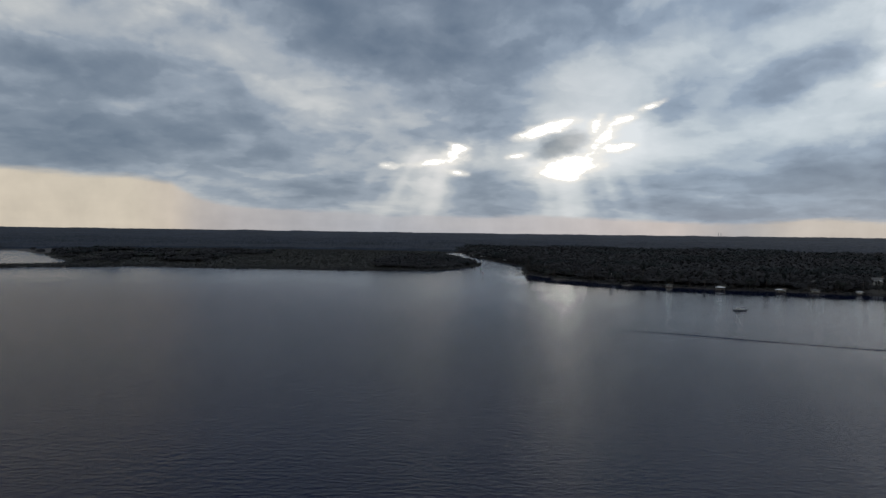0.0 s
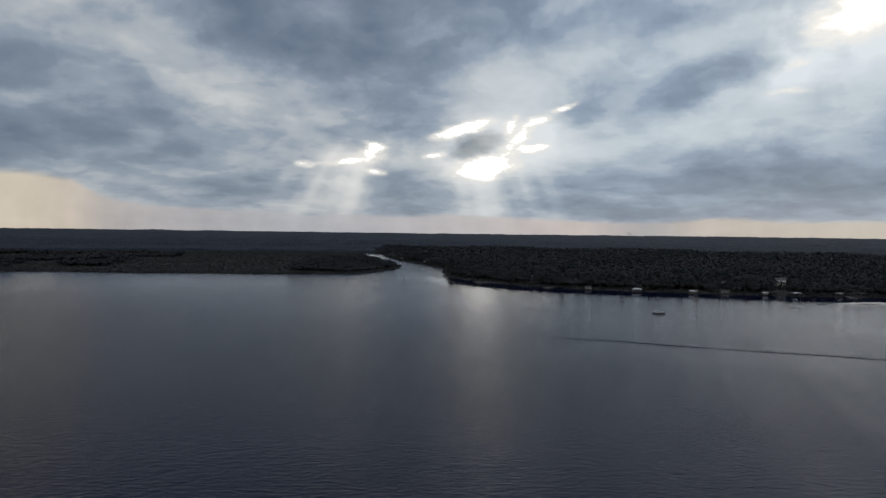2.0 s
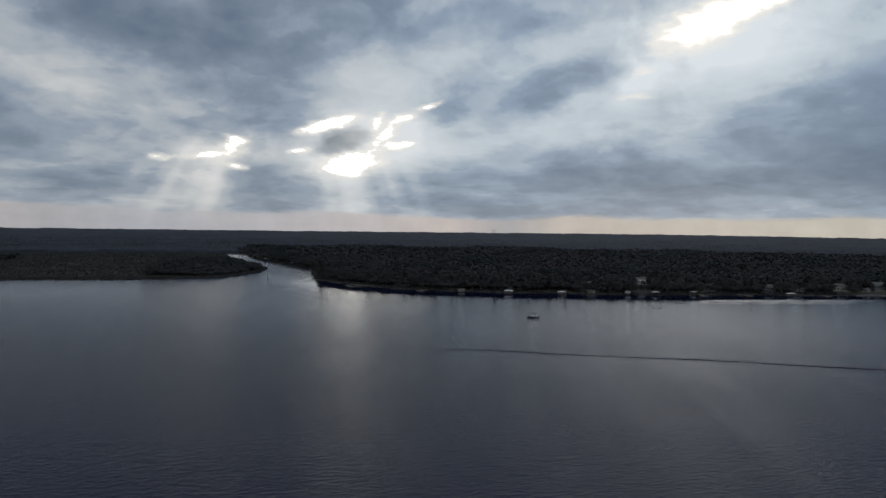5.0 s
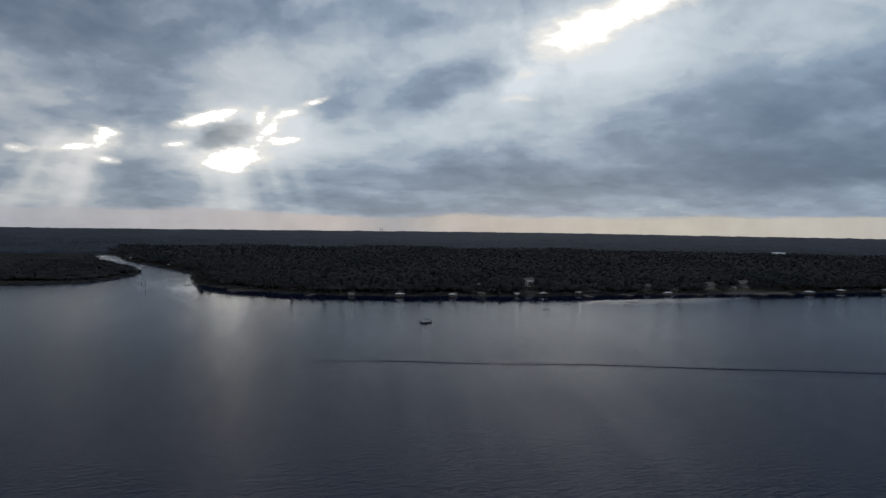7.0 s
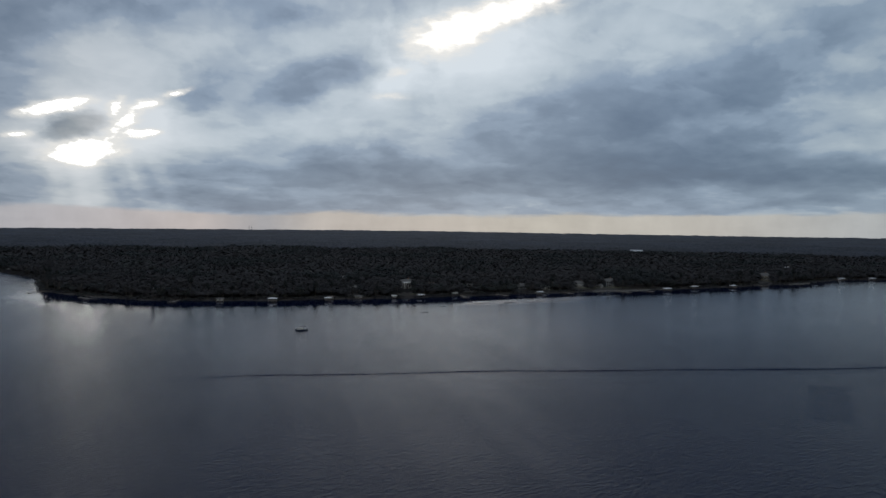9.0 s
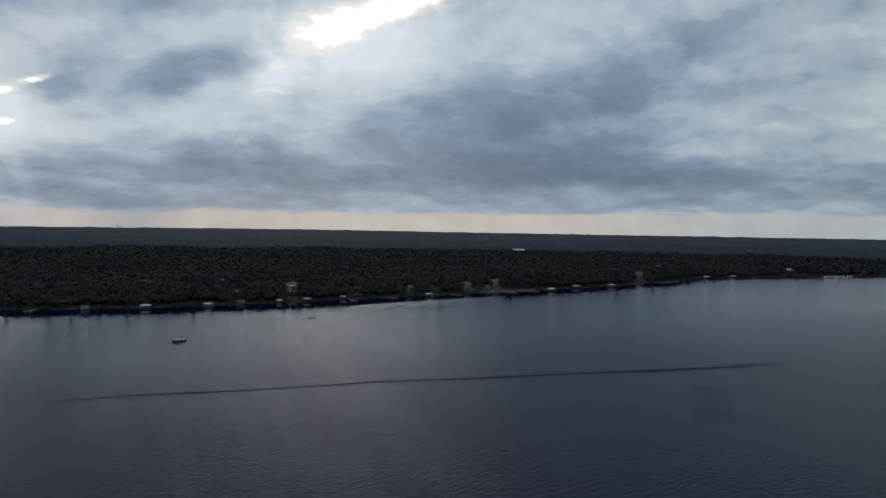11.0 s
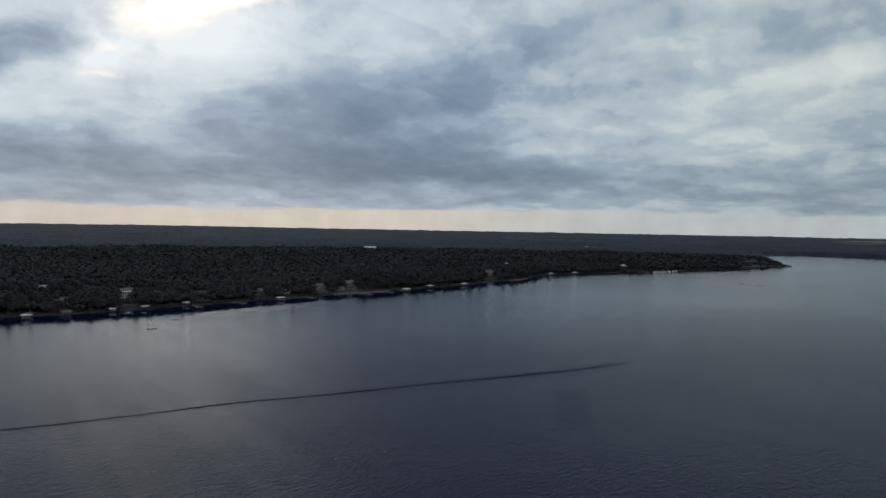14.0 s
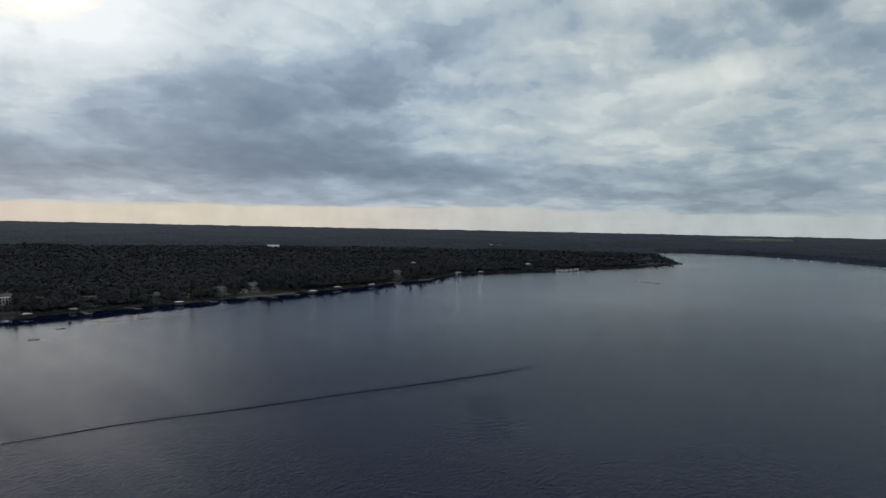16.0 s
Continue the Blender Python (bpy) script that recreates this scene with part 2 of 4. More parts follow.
# unseen thick cover added over the lake to darken its reflections, thinner behind
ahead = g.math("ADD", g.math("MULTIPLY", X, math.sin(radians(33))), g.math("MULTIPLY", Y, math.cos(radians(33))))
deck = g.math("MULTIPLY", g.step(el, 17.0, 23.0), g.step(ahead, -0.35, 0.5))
light = g.math("MULTIPLY_ADD", g.step(g.math("ABSOLUTE", g.math("SUBTRACT", az, 33)), 100, 150), 0.30, light)
for row in CLOUDS_DECK + CLOUDS_WEST + CLOUDS_NORTH + CLOUDS_MIDDLE + CLOUDS_EAST + VEILS_EAST:
    light = g.blob(soft, *row[:5], row[5] * 0.88, light, 0.62)
# lumps of the cloud base, larger overhead and flattened far off
under = g.noise(layer, 3.6, 6, 0.52, 0.2)
lobes = g.noise(g.vec("ADD", layer, (5.2, 1.3, 0)), 8.0, 5, 0.5, 0.15)
bed = g.math("MULTIPLY_ADD", g.math("SUBTRACT", under, 0.5), 0.36, light)
bed = g.math("MULTIPLY_ADD", g.math("SUBTRACT", lobes, 0.5), 0.16, bed)
soft_bed = g.math("MULTIPLY_ADD", g.math("TANH", g.math("MULTIPLY", g.math("SUBTRACT", bed, 0.54), 1.5)), 0.38, 0.54)
# clear edges where one sheet ends before the next
edges = g.math("ADD", g.step(bed, 0.34, 0.48), g.math("ADD", g.step(bed, 0.50, 0.61), g.step(bed, 0.66, 0.82)))
light = g.math("MULTIPLY_ADD", g.math("SUBTRACT", edges, 1.5), 0.05, soft_bed)
light = g.math("MULTIPLY_ADD", g.math("SUBTRACT", fine, 0.5), 0.07, light)
halo = g.math("MULTIPLY", el, 0.0)
for row in HALO:
    halo = g.blob(soft, *row, halo, 1.0)
light = g.math("MULTIPLY_ADD", halo, g.math("MULTIPLY_ADD", billow, 1.6, 0.15), light)
cloud = g.ramp(light, [(0.0, (0.064, 0.092, 0.148)), (0.22, (0.145, 0.205, 0.292)), (0.5, (0.335, 0.415, 0.515)), (0.75, (0.60, 0.66, 0.70)), (1.0, (0.90, 0.93, 0.94))])[0]
# the added cover overhead, dimmed and blued
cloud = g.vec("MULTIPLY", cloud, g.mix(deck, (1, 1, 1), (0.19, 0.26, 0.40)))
along_tint = [(0.0, (1.06, 1.0, 0.95)), (0.26, (1.05, 1.0, 0.97)), (0.42, (0.95, 1.0, 1.05)), (0.64, (0.94, 1.0, 1.05)), (0.85, (0.98, 1.0, 0.95)), (1.0, (0.99, 1.0, 0.95))]
# the strip over the horizon
along = g.math("MULTIPLY", g.math("ADD", az, 40), 1 / 150, clamp=True)
cloud = g.vec("MULTIPLY", cloud, g.ramp(along, along_tint)[0])
strip = g.ramp(along, [((a + 40) / 150, (r, gr, b, e / 6)) for a, r, gr, b, e in STRIP])
edge = g.math("MULTIPLY", strip[1], 6)
high = g.math("MULTIPLY_ADD", g.math("SUBTRACT", g.noise(g.mapping(flat, scale=(0.16, 0.9, 1)), 1.0, 5, 0.6), 0.5), 1.1, el)
rim = g.math("SUBTRACT", 1.0, g.step(high, g.math("MULTIPLY_ADD", edge, 0.92, -0.18), g.math("MULTIPLY_ADD", edge, 1.04, 0.06)))
streak = g.noise(g.mapping(flat, rot=(0, 0, 0.05), scale=(0.45, 0.35, 1)), 1.0, 4, 0.55)
hue = g.scaled(strip[0], g.math("MULTIPLY_ADD", g.math("SUBTRACT", streak, 0.5), 0.42, 1.10))
cloud = g.mix(g.math("MULTIPLY", rim, 0.88), cloud, hue)
# the breaks
gap = g.math("MULTIPLY", el, 0.0)
for row in BREAKS + BREAKS_HIGH:
    gap = g.blob(crisp, *row, gap, 1.0)
tatter = g.math("SUBTRACT", g.noise(g.mapping(flat, scale=(0.55, 1.2, 1)), 1.0, 6, 0.6), 0.5)
gap = g.math("MULTIPLY_ADD", g.math("MULTIPLY", tatter, g.step(gap, 0.05, 0.4)), 1.15, gap)
cloud = g.mix(g.math("MULTIPLY", g.step(gap, 0.0, 0.75), 0.5), cloud, (1.0, 0.95, 0.86))
# the small dark cloud before the largest break
puff = g.blob(soft, 9.3, 7.05, 2.9, 1.2, 12, 0.36, g.math("MULTIPLY", el, 0.0), 0.6)
cloud = g.scaled(cloud, g.math("SUBTRACT", 1.0, puff))
cloud = g.mix(g.step(gap, 0.18, 0.85), cloud, (1.12, 1.08, 1.0))
glare = g.step(gap, 0.55, 1.2)
cloud = g.vec("ADD", cloud, g.scaled(g.mix(0.0, (1.0, 0.95, 0.86), (1, 1, 1)), g.math("MULTIPLY", glare, g.math("MULTIPLY_ADD", g.step(el, 9.0, 14.0), -7.9, 9.0))))
# clear sky behind the cloud
sky = g.node("ShaderNodeTexSky", sky_type="NISHITA", sun_disc=False)
sky.sun_elevation, sky.sun_rotation = radians(SUN_EL), radians(SUN_AZ)
clear = g.scaled(sky.outputs[0], 0.06)
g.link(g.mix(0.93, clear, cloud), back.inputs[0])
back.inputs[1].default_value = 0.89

sun = new("sun", bpy.data.lights.new("sun", "SUN"))
sun.data.energy, sun.data.angle, sun.data.color = 0.18, radians(30), (1.0, 0.95, 0.88)
a, e = radians(SUN_AZ), radians(SUN_EL)
sun.matrix_world = look((math.sin(a) * math.cos(e) * 900, math.cos(a) * math.cos(e) * 900, math.sin(e) * 900), (0, 0, 0))


# ---- materials ----
def material(name, colour, second=None, scale=0.5, rough=0.8, metal=0.0, bump=0.3, fine=6.0, island=0.0, obj=0.0, tone=0.0):
    """A surface of two colours mixed at two scales, with a fine relief. island, obj, tone: spread of brightness by piece, thing or tree."""
    m = bpy.data.materials.new(name)
    m.use_nodes = True
    g = Graph(m.node_tree)
    out, bsdf = g.node("ShaderNodeOutputMaterial"), g.node("ShaderNodeBsdfPrincipled")
    g.link(bsdf.outputs[0], out.inputs[0])
    place = g.node("ShaderNodeNewGeometry")
    big = g.noise(place.outputs["Position"], scale, 4, 0.6)
    small = g.noise(place.outputs["Position"], scale * fine, 4, 0.6)
    second = second or tuple(c * 0.6 for c in colour)
    mixed = g.mix(g.step(g.math("MULTIPLY_ADD", small, 0.5, g.math("MULTIPLY", big, 0.6)), 0.35, 0.75), colour, second)
    tree = g.node("ShaderNodeAttribute", attribute_name="tone").outputs["Fac"] if tone else None
    for amount, rnd in ((island, place.outputs["Random Per Island"]), (obj, None), (tone, tree)):
        if amount:
            if rnd is None:
                rnd = g.node("ShaderNodeObjectInfo").outputs["Random"]
            hsv = g.node("ShaderNodeHueSaturation")
            g.link(mixed, hsv.inputs["Color"])
            g.link(g.math("MULTIPLY_ADD", rnd, 2 * amount, 1 - amount), hsv.inputs["Value"])
            g.link(g.math("MULTIPLY_ADD", rnd, 0.05 * amount, 0.5 - 0.025 * amount), hsv.inputs["Hue"])
            mixed = hsv.outputs[0]
    g.link(mixed, bsdf.inputs["Base Color"])
    sock(bsdf, "Roughness", rough), sock(bsdf, "Metallic", metal)
    if bump:
        b = g.node("ShaderNodeBump")
        sock(b, "Strength", bump), sock(b, "Distance", 0.05)
        g.link(small, b.inputs["Height"]), g.link(b.outputs[0], bsdf.inputs["Normal"])
    return m


def water_material():
    """Dark tannin water: short wind ripples in lanes of different strength."""
    m = bpy.data.materials.new("river_water")
    m.use_nodes = True
    g = Graph(m.node_tree)
    out, bsdf = g.node("ShaderNodeOutputMaterial"), g.node("ShaderNodeBsdfPrincipled")
    g.link(bsdf.outputs[0], out.inputs[0])
    p = g.node("ShaderNodeNewGeometry").outputs["Position"]
    lanes = g.noise(g.mapping(p, rot=(0, 0, radians(68)), scale=(300, 20, 100), kind="TEXTURE"), 1.0, 5, 0.6, 0.4)
    patch = g.noise(g.mapping(p, scale=(0.006, 0.006, 0.01)), 1.0, 3, 0.5)
    wave = g.noise(g.mapping(p, rot=(0, 0, 0.35), scale=(0.36, 0.85, 0.4)), 1.0, 3, 0.55, 0.3)
    chop = g.noise(g.mapping(p, rot=(0, 0, -0.2), scale=(1.3, 2.6, 1)), 1.0, 3, 0.6)
    swell = g.noise(g.mapping(p, rot=(0, 0, 0.55), scale=(0.17, 0.42, 0.1)), 1.0, 2, 0.5, 0.5)
    height = g.math("MULTIPLY_ADD", chop, 0.36, g.math("MULTIPLY_ADD", swell, 0.6, g.math("MULTIPLY", wave, 1.25)))
    calm = g.math("MULTIPLY_ADD", g.step(g.math("MULTIPLY_ADD", patch, 0.5, g.math("MULTIPLY", lanes, 0.8)), 0.42, 0.76), 0.12, 0.22)
    b = g.node("ShaderNodeBump")
    sock(b, "Distance", 0.7)
    lee = g.node("ShaderNodeAttribute", attribute_name="lee").outputs["Fac"]
    calm = g.math("MULTIPLY", calm, g.math("SUBTRACT", 1.0, lee))
    g.link(height, b.inputs["Height"]), g.link(calm, b.inputs["Strength"])
    g.link(b.outputs[0], bsdf.inputs["Normal"])
    sock(bsdf, "Base Color", (0.002, 0.007, 0.030, 1)), sock(bsdf, "IOR", 1.16)
    g.link(g.math("MULTIPLY_ADD", g.math("SUBTRACT", 1.0, g.math("MAXIMUM", lee, 0.0)), 0.13, 0.04), bsdf.inputs["Roughness"])
    return m


WATER = water_material()
EARTH = material("leaf_litter", (0.060, 0.052, 0.046), (0.036, 0.032, 0.030), 0.03, 0.95, fine=20)
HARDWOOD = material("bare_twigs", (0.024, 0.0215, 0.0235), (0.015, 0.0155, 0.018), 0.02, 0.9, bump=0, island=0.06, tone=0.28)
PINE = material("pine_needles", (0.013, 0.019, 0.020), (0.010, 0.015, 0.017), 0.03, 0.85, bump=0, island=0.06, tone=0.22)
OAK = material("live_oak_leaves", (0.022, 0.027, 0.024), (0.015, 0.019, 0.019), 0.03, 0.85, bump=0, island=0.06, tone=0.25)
# the blue of distance haze is put into the far woods' base colour
HAZED_CANOPY = material("hazed_far_canopy", (0.024, 0.034, 0.054), (0.007, 0.011, 0.019), 0.0035, 0.9, bump=0, fine=5, tone=0.35)
REED = material("marsh_reeds", (0.042, 0.041, 0.036), (0.027, 0.028, 0.026), 0.012, 0.9, bump=0, island=0.08)
BARK = material("bark", (0.13, 0.11, 0.095), (0.07, 0.06, 0.05), 1.5, 0.9, bump=0.6)
LAWN = material("lawn", (0.085, 0.098, 0.050), (0.11, 0.10, 0.062), 0.2, 0.95)
SAND = material("bare_field", (0.20, 0.20, 0.18), (0.14, 0.14, 0.125), 0.02, 0.95)
WHITE = material("white_paint", (0.82, 0.82, 0.80), (0.68, 0.68, 0.66), 0.6, 0.55, bump=0.1)
CREAM = material("cream_siding", (0.62, 0.58, 0.50), (0.5, 0.47, 0.4), 0.6, 0.6, bump=0.1)
TAN = material("tan_siding", (0.36, 0.30, 0.24), (0.28, 0.24, 0.19), 0.6, 0.65, bump=0.1)
BLUEGREY = material("grey_siding", (0.20, 0.23, 0.27), (0.15, 0.18, 0.21), 0.6, 0.65, bump=0.1)
TIN = material("pale_metal_roof", (0.74, 0.75, 0.76), (0.60, 0.61, 0.62), 0.4, 0.42, 0.15, bump=0.1)
SHINGLE = material("grey_shingle", (0.16, 0.155, 0.15), (0.10, 0.10, 0.10), 0.8, 0.85, bump=0.4)
BROWNROOF = material("brown_shingle", (0.16, 0.12, 0.10), (0.10, 0.08, 0.07), 0.8, 0.85, bump=0.4)
TIMBER = material("weathered_timber", (0.26, 0.23, 0.20), (0.16, 0.14, 0.12), 1.0, 0.85, bump=0.4)
DARKGLASS = material("window_glass", (0.02, 0.025, 0.03), (0.03, 0.035, 0.04), 0.5, 0.06, bump=0)
BRICK = material("chimney_brick", (0.30, 0.17, 0.13), (0.22, 0.12, 0.09), 2.0, 0.85, bump=0.4)
HULL = material("white_gelcoat", (0.78, 0.78, 0.77), (0.62, 0.62, 0.62), 0.6, 0.25, bump=0)
NAVY = material("navy_gelcoat", (0.03, 0.045, 0.08), (0.02, 0.03, 0.05), 0.6, 0.3, bump=0)
ALU = material("aluminium", (0.55, 0.56, 0.58), (0.42, 0.43, 0.45), 1.0, 0.35, 0.9, bump=0)
CANVAS = material("dark_canvas", (0.05, 0.055, 0.07), (0.035, 0.04, 0.05), 1.0, 0.8, bump=0.1)
BOATDECK = material("grey_deck", (0.32, 0.31, 0.30), (0.24, 0.23, 0.22), 1.0, 0.7, bump=0.1)
RED = material("red_board", (0.16, 0.045, 0.04), (0.11, 0.04, 0.035), 1.0, 0.6, bump=0)
GREEN = material("green_board", (0.03, 0.22, 0.10), (0.03, 0.16, 0.08), 1.0, 0.6, bump=0)
STEEL = material("galvanised_steel", (0.40, 0.41, 0.42), (0.30, 0.31, 0.32), 1.0, 0.5, 0.7, bump=0)


# ---- plan of the shores ----
EAST_BANK = [
    (50, 1650), (48, 1590), (58, 1375), (80, 1249), (98, 1143), (117, 1030), (114, 975), (108, 915), (97, 840), (113, 796), (138, 740), (172, 694), (221, 662),
    (254, 645), (297, 632), (335, 615), (381, 601), (445, 590), (510, 574), (570, 563), (643, 543), (708, 532), (794, 514),
    (860, 514), (927, 497), (1060, 512), (1136, 466), (1200, 436), (1277, 390), (1434, 312), (1542, 256), (1690, 212),
    (1850, 265), (2435, 346), (2500, 235), (2453, 62), (2247, -112), (1973, -230), (1700, -420), (1500, -900), (1600, -2400),
]
EAST_CLOSE = [(6000, -2400), (6000, 6000), (-220, 6000), (-170, 1800)]
WEST_BANK = [
    (-120, 1790), (0, 1655), (8, 1600), (14, 1400), (42, 1180), (60, 1068), (55, 1030), (41, 988), (19, 937), (-8, 890), (-100, 868), (-180, 878),
    (-286, 877), (-402, 893), (-412, 872), (-470, 850), (-515, 822), (-700, 760), (-1300, 560), (-1900, -300), (-1500, -1800),
]
WEST_CLOSE = [(-6000, -1800), (-6000, 6000), (-100, 6000)]
BACKWATER = [(-488, 925), (-545, 1010), (-680, 1200), (-850, 1400), (-1300, 1560), (-1400, 1000), (-640, 868), (-540, 880)]


def ripple(x, y, size, seed):
    """A cheap smooth noise of about -1 to 1 over the plan."""
    r = np.random.RandomState(seed)
    total = np.zeros(np.shape(x))
    for k in range(7):
        a, f, ph = r.uniform(0, 2 * math.pi), r.uniform(0.6, 2.2) / size, r.uniform(0, 6.28)
        total += np.sin((x * math.cos(a) + y * math.sin(a)) * f * 6.28 + ph)
    return total / 3.5


def inside_by(px, py, ring):
    """Signed distance to a closed ring: positive inside."""
    best, odd = np.full(px.shape, 1e9), np.zeros(px.shape, bool)
    for (ax, ay), (bx, by) in zip(ring, ring[1:] + ring[:1]):
        dx, dy = bx - ax, by - ay
        t = np.clip(((px - ax) * dx + (py - ay) * dy) / (dx * dx + dy * dy), 0, 1)
        best = np.minimum(best, (px - ax - t * dx) ** 2 + (py - ay - t * dy) ** 2)
        if dy:
            odd ^= ((ay > py) != (by > py)) & (px < dx * (py - ay) / dy + ax)
    return np.where(odd, 1, -1) * np.sqrt(best)


def shore(x, y):
    """Metres inland from the water's edge (negative: out on the water)."""
    x, y = np.asarray(x, float), np.asarray(y, float)
    r = np.hypot(x, y)
    d = np.maximum(inside_by(x, y, EAST_BANK + EAST_CLOSE), inside_by(x, y, WEST_BANK + WEST_CLOSE))
    d = np.maximum(np.minimum(d, -inside_by(x, y, BACKWATER)), r - 2750)
    return d + 2.6 * ripple(x, y, 40, 3) + 1.6 * ripple(x, y, 13, 4)


def rise(r, az_=0.0):
    """The land swells gently far out, where the woods close the view."""
    return 30 * np.clip((r - 2500) / 2400, 0, 1) ** 1.6 * (1 + 0.25 * np.exp(-((az_ - 33) / 16) ** 2))


def ground_height(x, y):
    d, r = shore(x, y), np.hypot(x, y)
    bank = np.where(d < 0, np.maximum(d * 0.25, -4), np.minimum(d * 0.22, 1.1) + np.clip(d / 160, 0, 1) * 1.6)
    return bank + rise(r, np.degrees(np.arctan2(x, y))) + np.where(d > 20, 0.5 * ripple(x, y, 120, 8), 0)


def gz(x, y):
    return float(ground_height(np.array([x]), np.array([y]))[0])


def facing(x, y):
    """The turn about z by which a thing's front (-y) looks out over the water."""
    e = 12.0
    gx = float(shore([x + e], [y])[0] - shore([x - e], [y])[0])
    gy = float(shore([x], [y + e])[0] - shore([x], [y - e])[0])
    return math.degrees(math.atan2(-gx, gy))


# ---- mesh helpers ----
def solid(name, verts, faces, mats, index=None):
    """A mesh from arrays of corners and of triangles or quads."""
    me = bpy.data.meshes.new(name)
    verts, faces = np.asarray(verts, np.float32), np.asarray(faces, np.int32)
    n, k = faces.shape
    me.vertices.add(len(verts)), me.loops.add(n * k), me.polygons.add(n)
    me.vertices.foreach_set("co", verts.ravel())
    me.loops.foreach_set("vertex_index", faces.ravel())
    me.polygons.foreach_set("loop_start", np.arange(0, n * k, k, dtype=np.int32))
    for m in mats:
        me.materials.append(m)
    if index is not None:
        me.polygons.foreach_set("material_index", np.asarray(index, np.int32))
    me.update(calc_edges=True)
    me.validate()
    return me


def part(name, bm, mat, parent, label=""):
    """Links a bmesh as one mesh object under a thing or a part."""
    me = bpy.data.meshes.new(name)
    bmesh.ops.recalc_face_normals(bm, faces=bm.faces)
    bm.to_mesh(me)
    bm.free()
    me.materials.append(mat)
    ob = new(name, me)
    ob.parent = parent
    return tagged(ob, label)


def box(bm, x, y, z, w, d, h, turn=0, bevel=0.0):
    """A box with its base's middle at x, y, z."""
    m = pose(x, y, z + h / 2, 0, 0, turn) @ Matrix.Diagonal((w, d, h, 1))
    r = bmesh.ops.create_cube(bm, size=1, matrix=m)
    if bevel:
        bmesh.ops.bevel(bm, geom=list({e for v in r["verts"] for e in v.link_edges}), offset=bevel, segments=1, affect="EDGES")
    return bm


def tube(bm, a, b, r0, r1=None, sides=6):
    """A tapered rod from a to b."""
    a, b = Vector(a), Vector(b)
    q = (b - a).to_track_quat("Z", "Y").to_matrix().to_4x4()
    bmesh.ops.create_cone(bm, cap_ends=True, segments=sides, radius1=r0, radius2=r0 if r1 is None else r1, depth=(b - a).length,
                          matrix=Matrix.Translation((a + b) / 2) @ q)
    return bm


def prism(bm, section, x0, x1):
    """A section in y, z drawn out along x."""
    a = [bm.verts.new((x0, y, z)) for y, z in section]
    b = [bm.verts.new((x1, y, z)) for y, z in section]
    n = len(section)
    bm.faces.new(a), bm.faces.new(b[::-1])
    for i in range(n):
        bm.faces.new((a[i], a[(i + 1) % n], b[(i + 1) % n], b[i]))
    return bm


def thing(name, m, label, category, group=""):
    ob = new(name)
    ob.matrix_basis = m
    return tagged(ob, label, category, group)


# ---- water and land ----
def polar(az_fine, az_coarse, radii, height, name, mats, smooth=False):
    """A sheet over the plan in rings round the origin; height gives z for x, y."""
    a = np.radians(np.concatenate([np.arange(-52, 116, az_fine), np.arange(116, 308, az_coarse)]))
    n = len(a)
    x, y = np.outer(radii, np.sin(a)), np.outer(radii, np.cos(a))
    v = np.stack([x, y, height(x, y)], -1).reshape(-1, 3)
    i, j = np.meshgrid(np.arange(len(radii) - 1), np.arange(n), indexing="ij")
    j2 = (j + 1) % n
    f = np.stack([i * n + j, i * n + j2, (i + 1) * n + j2, (i + 1) * n + j], -1).reshape(-1, 4)
    me = solid(name, v, f, mats)
    if smooth:
        me.polygons.foreach_set("use_smooth", np.ones(len(f), bool))
    return me


radii = np.concatenate([[1, 100, 250, 400], np.arange(480, 1300, 6), np.arange(1300, 2800, 22), np.linspace(2800, 4950, 20)])
sheet = polar(0.5, 3.0, np.concatenate([[1, 60, 150, 300], np.arange(400, 1300, 12), np.arange(1300, 2800, 30), np.linspace(2850, 4200, 6)]), lambda x, y: 0 * x, "water", [WATER])
where = np.empty(len(sheet.vertices) * 3, np.float32)
sheet.vertices.foreach_get("co", where)
# sheltered water lies smooth close under the bank, and the open lake is the roughest
def lee_at(x, y):
    calm = np.interp(-shore(x, y), [0, 40, 75, 130, 260, 430], [0.97, 0.93, 0.55, 0.35, 0.05, -1.3])
    # the river runs, and the eastern lake lies smoother
    river = np.interp(y, [790, 980], [0, 1]) * np.interp(x, [110, 160], [1, 0])
    calm = calm + (np.minimum(calm, 0.2) - calm) * river
    calm = np.where(calm < 0.4, calm + (0.4 - calm) * np.interp(x, [380, 800], [0, 0.85]), calm)
    calm = np.where((x > 820) & (calm > 0), calm * np.interp(x, [820, 1100], [1, 0.7]), calm)
    # the marsh side is open to the wind
    return calm + (np.minimum(calm, 0.25) - calm) * np.interp(x, [20, 90], [1, 0]).astype(np.float32)


sheet.attributes.new("lee", "FLOAT", "POINT").data.foreach_set("value", lee_at(where[0::3], where[1::3]))
water = tagged(new("water", sheet), "dark rippled lake water under an overcast sky", "lake", kind="structure")
ground = tagged(new("ground", polar(0.25, 3.0, radii, ground_height, "ground", [EARTH], True)), "flat wooded land of brown leaf litter round the lake", "ground", kind="structure")


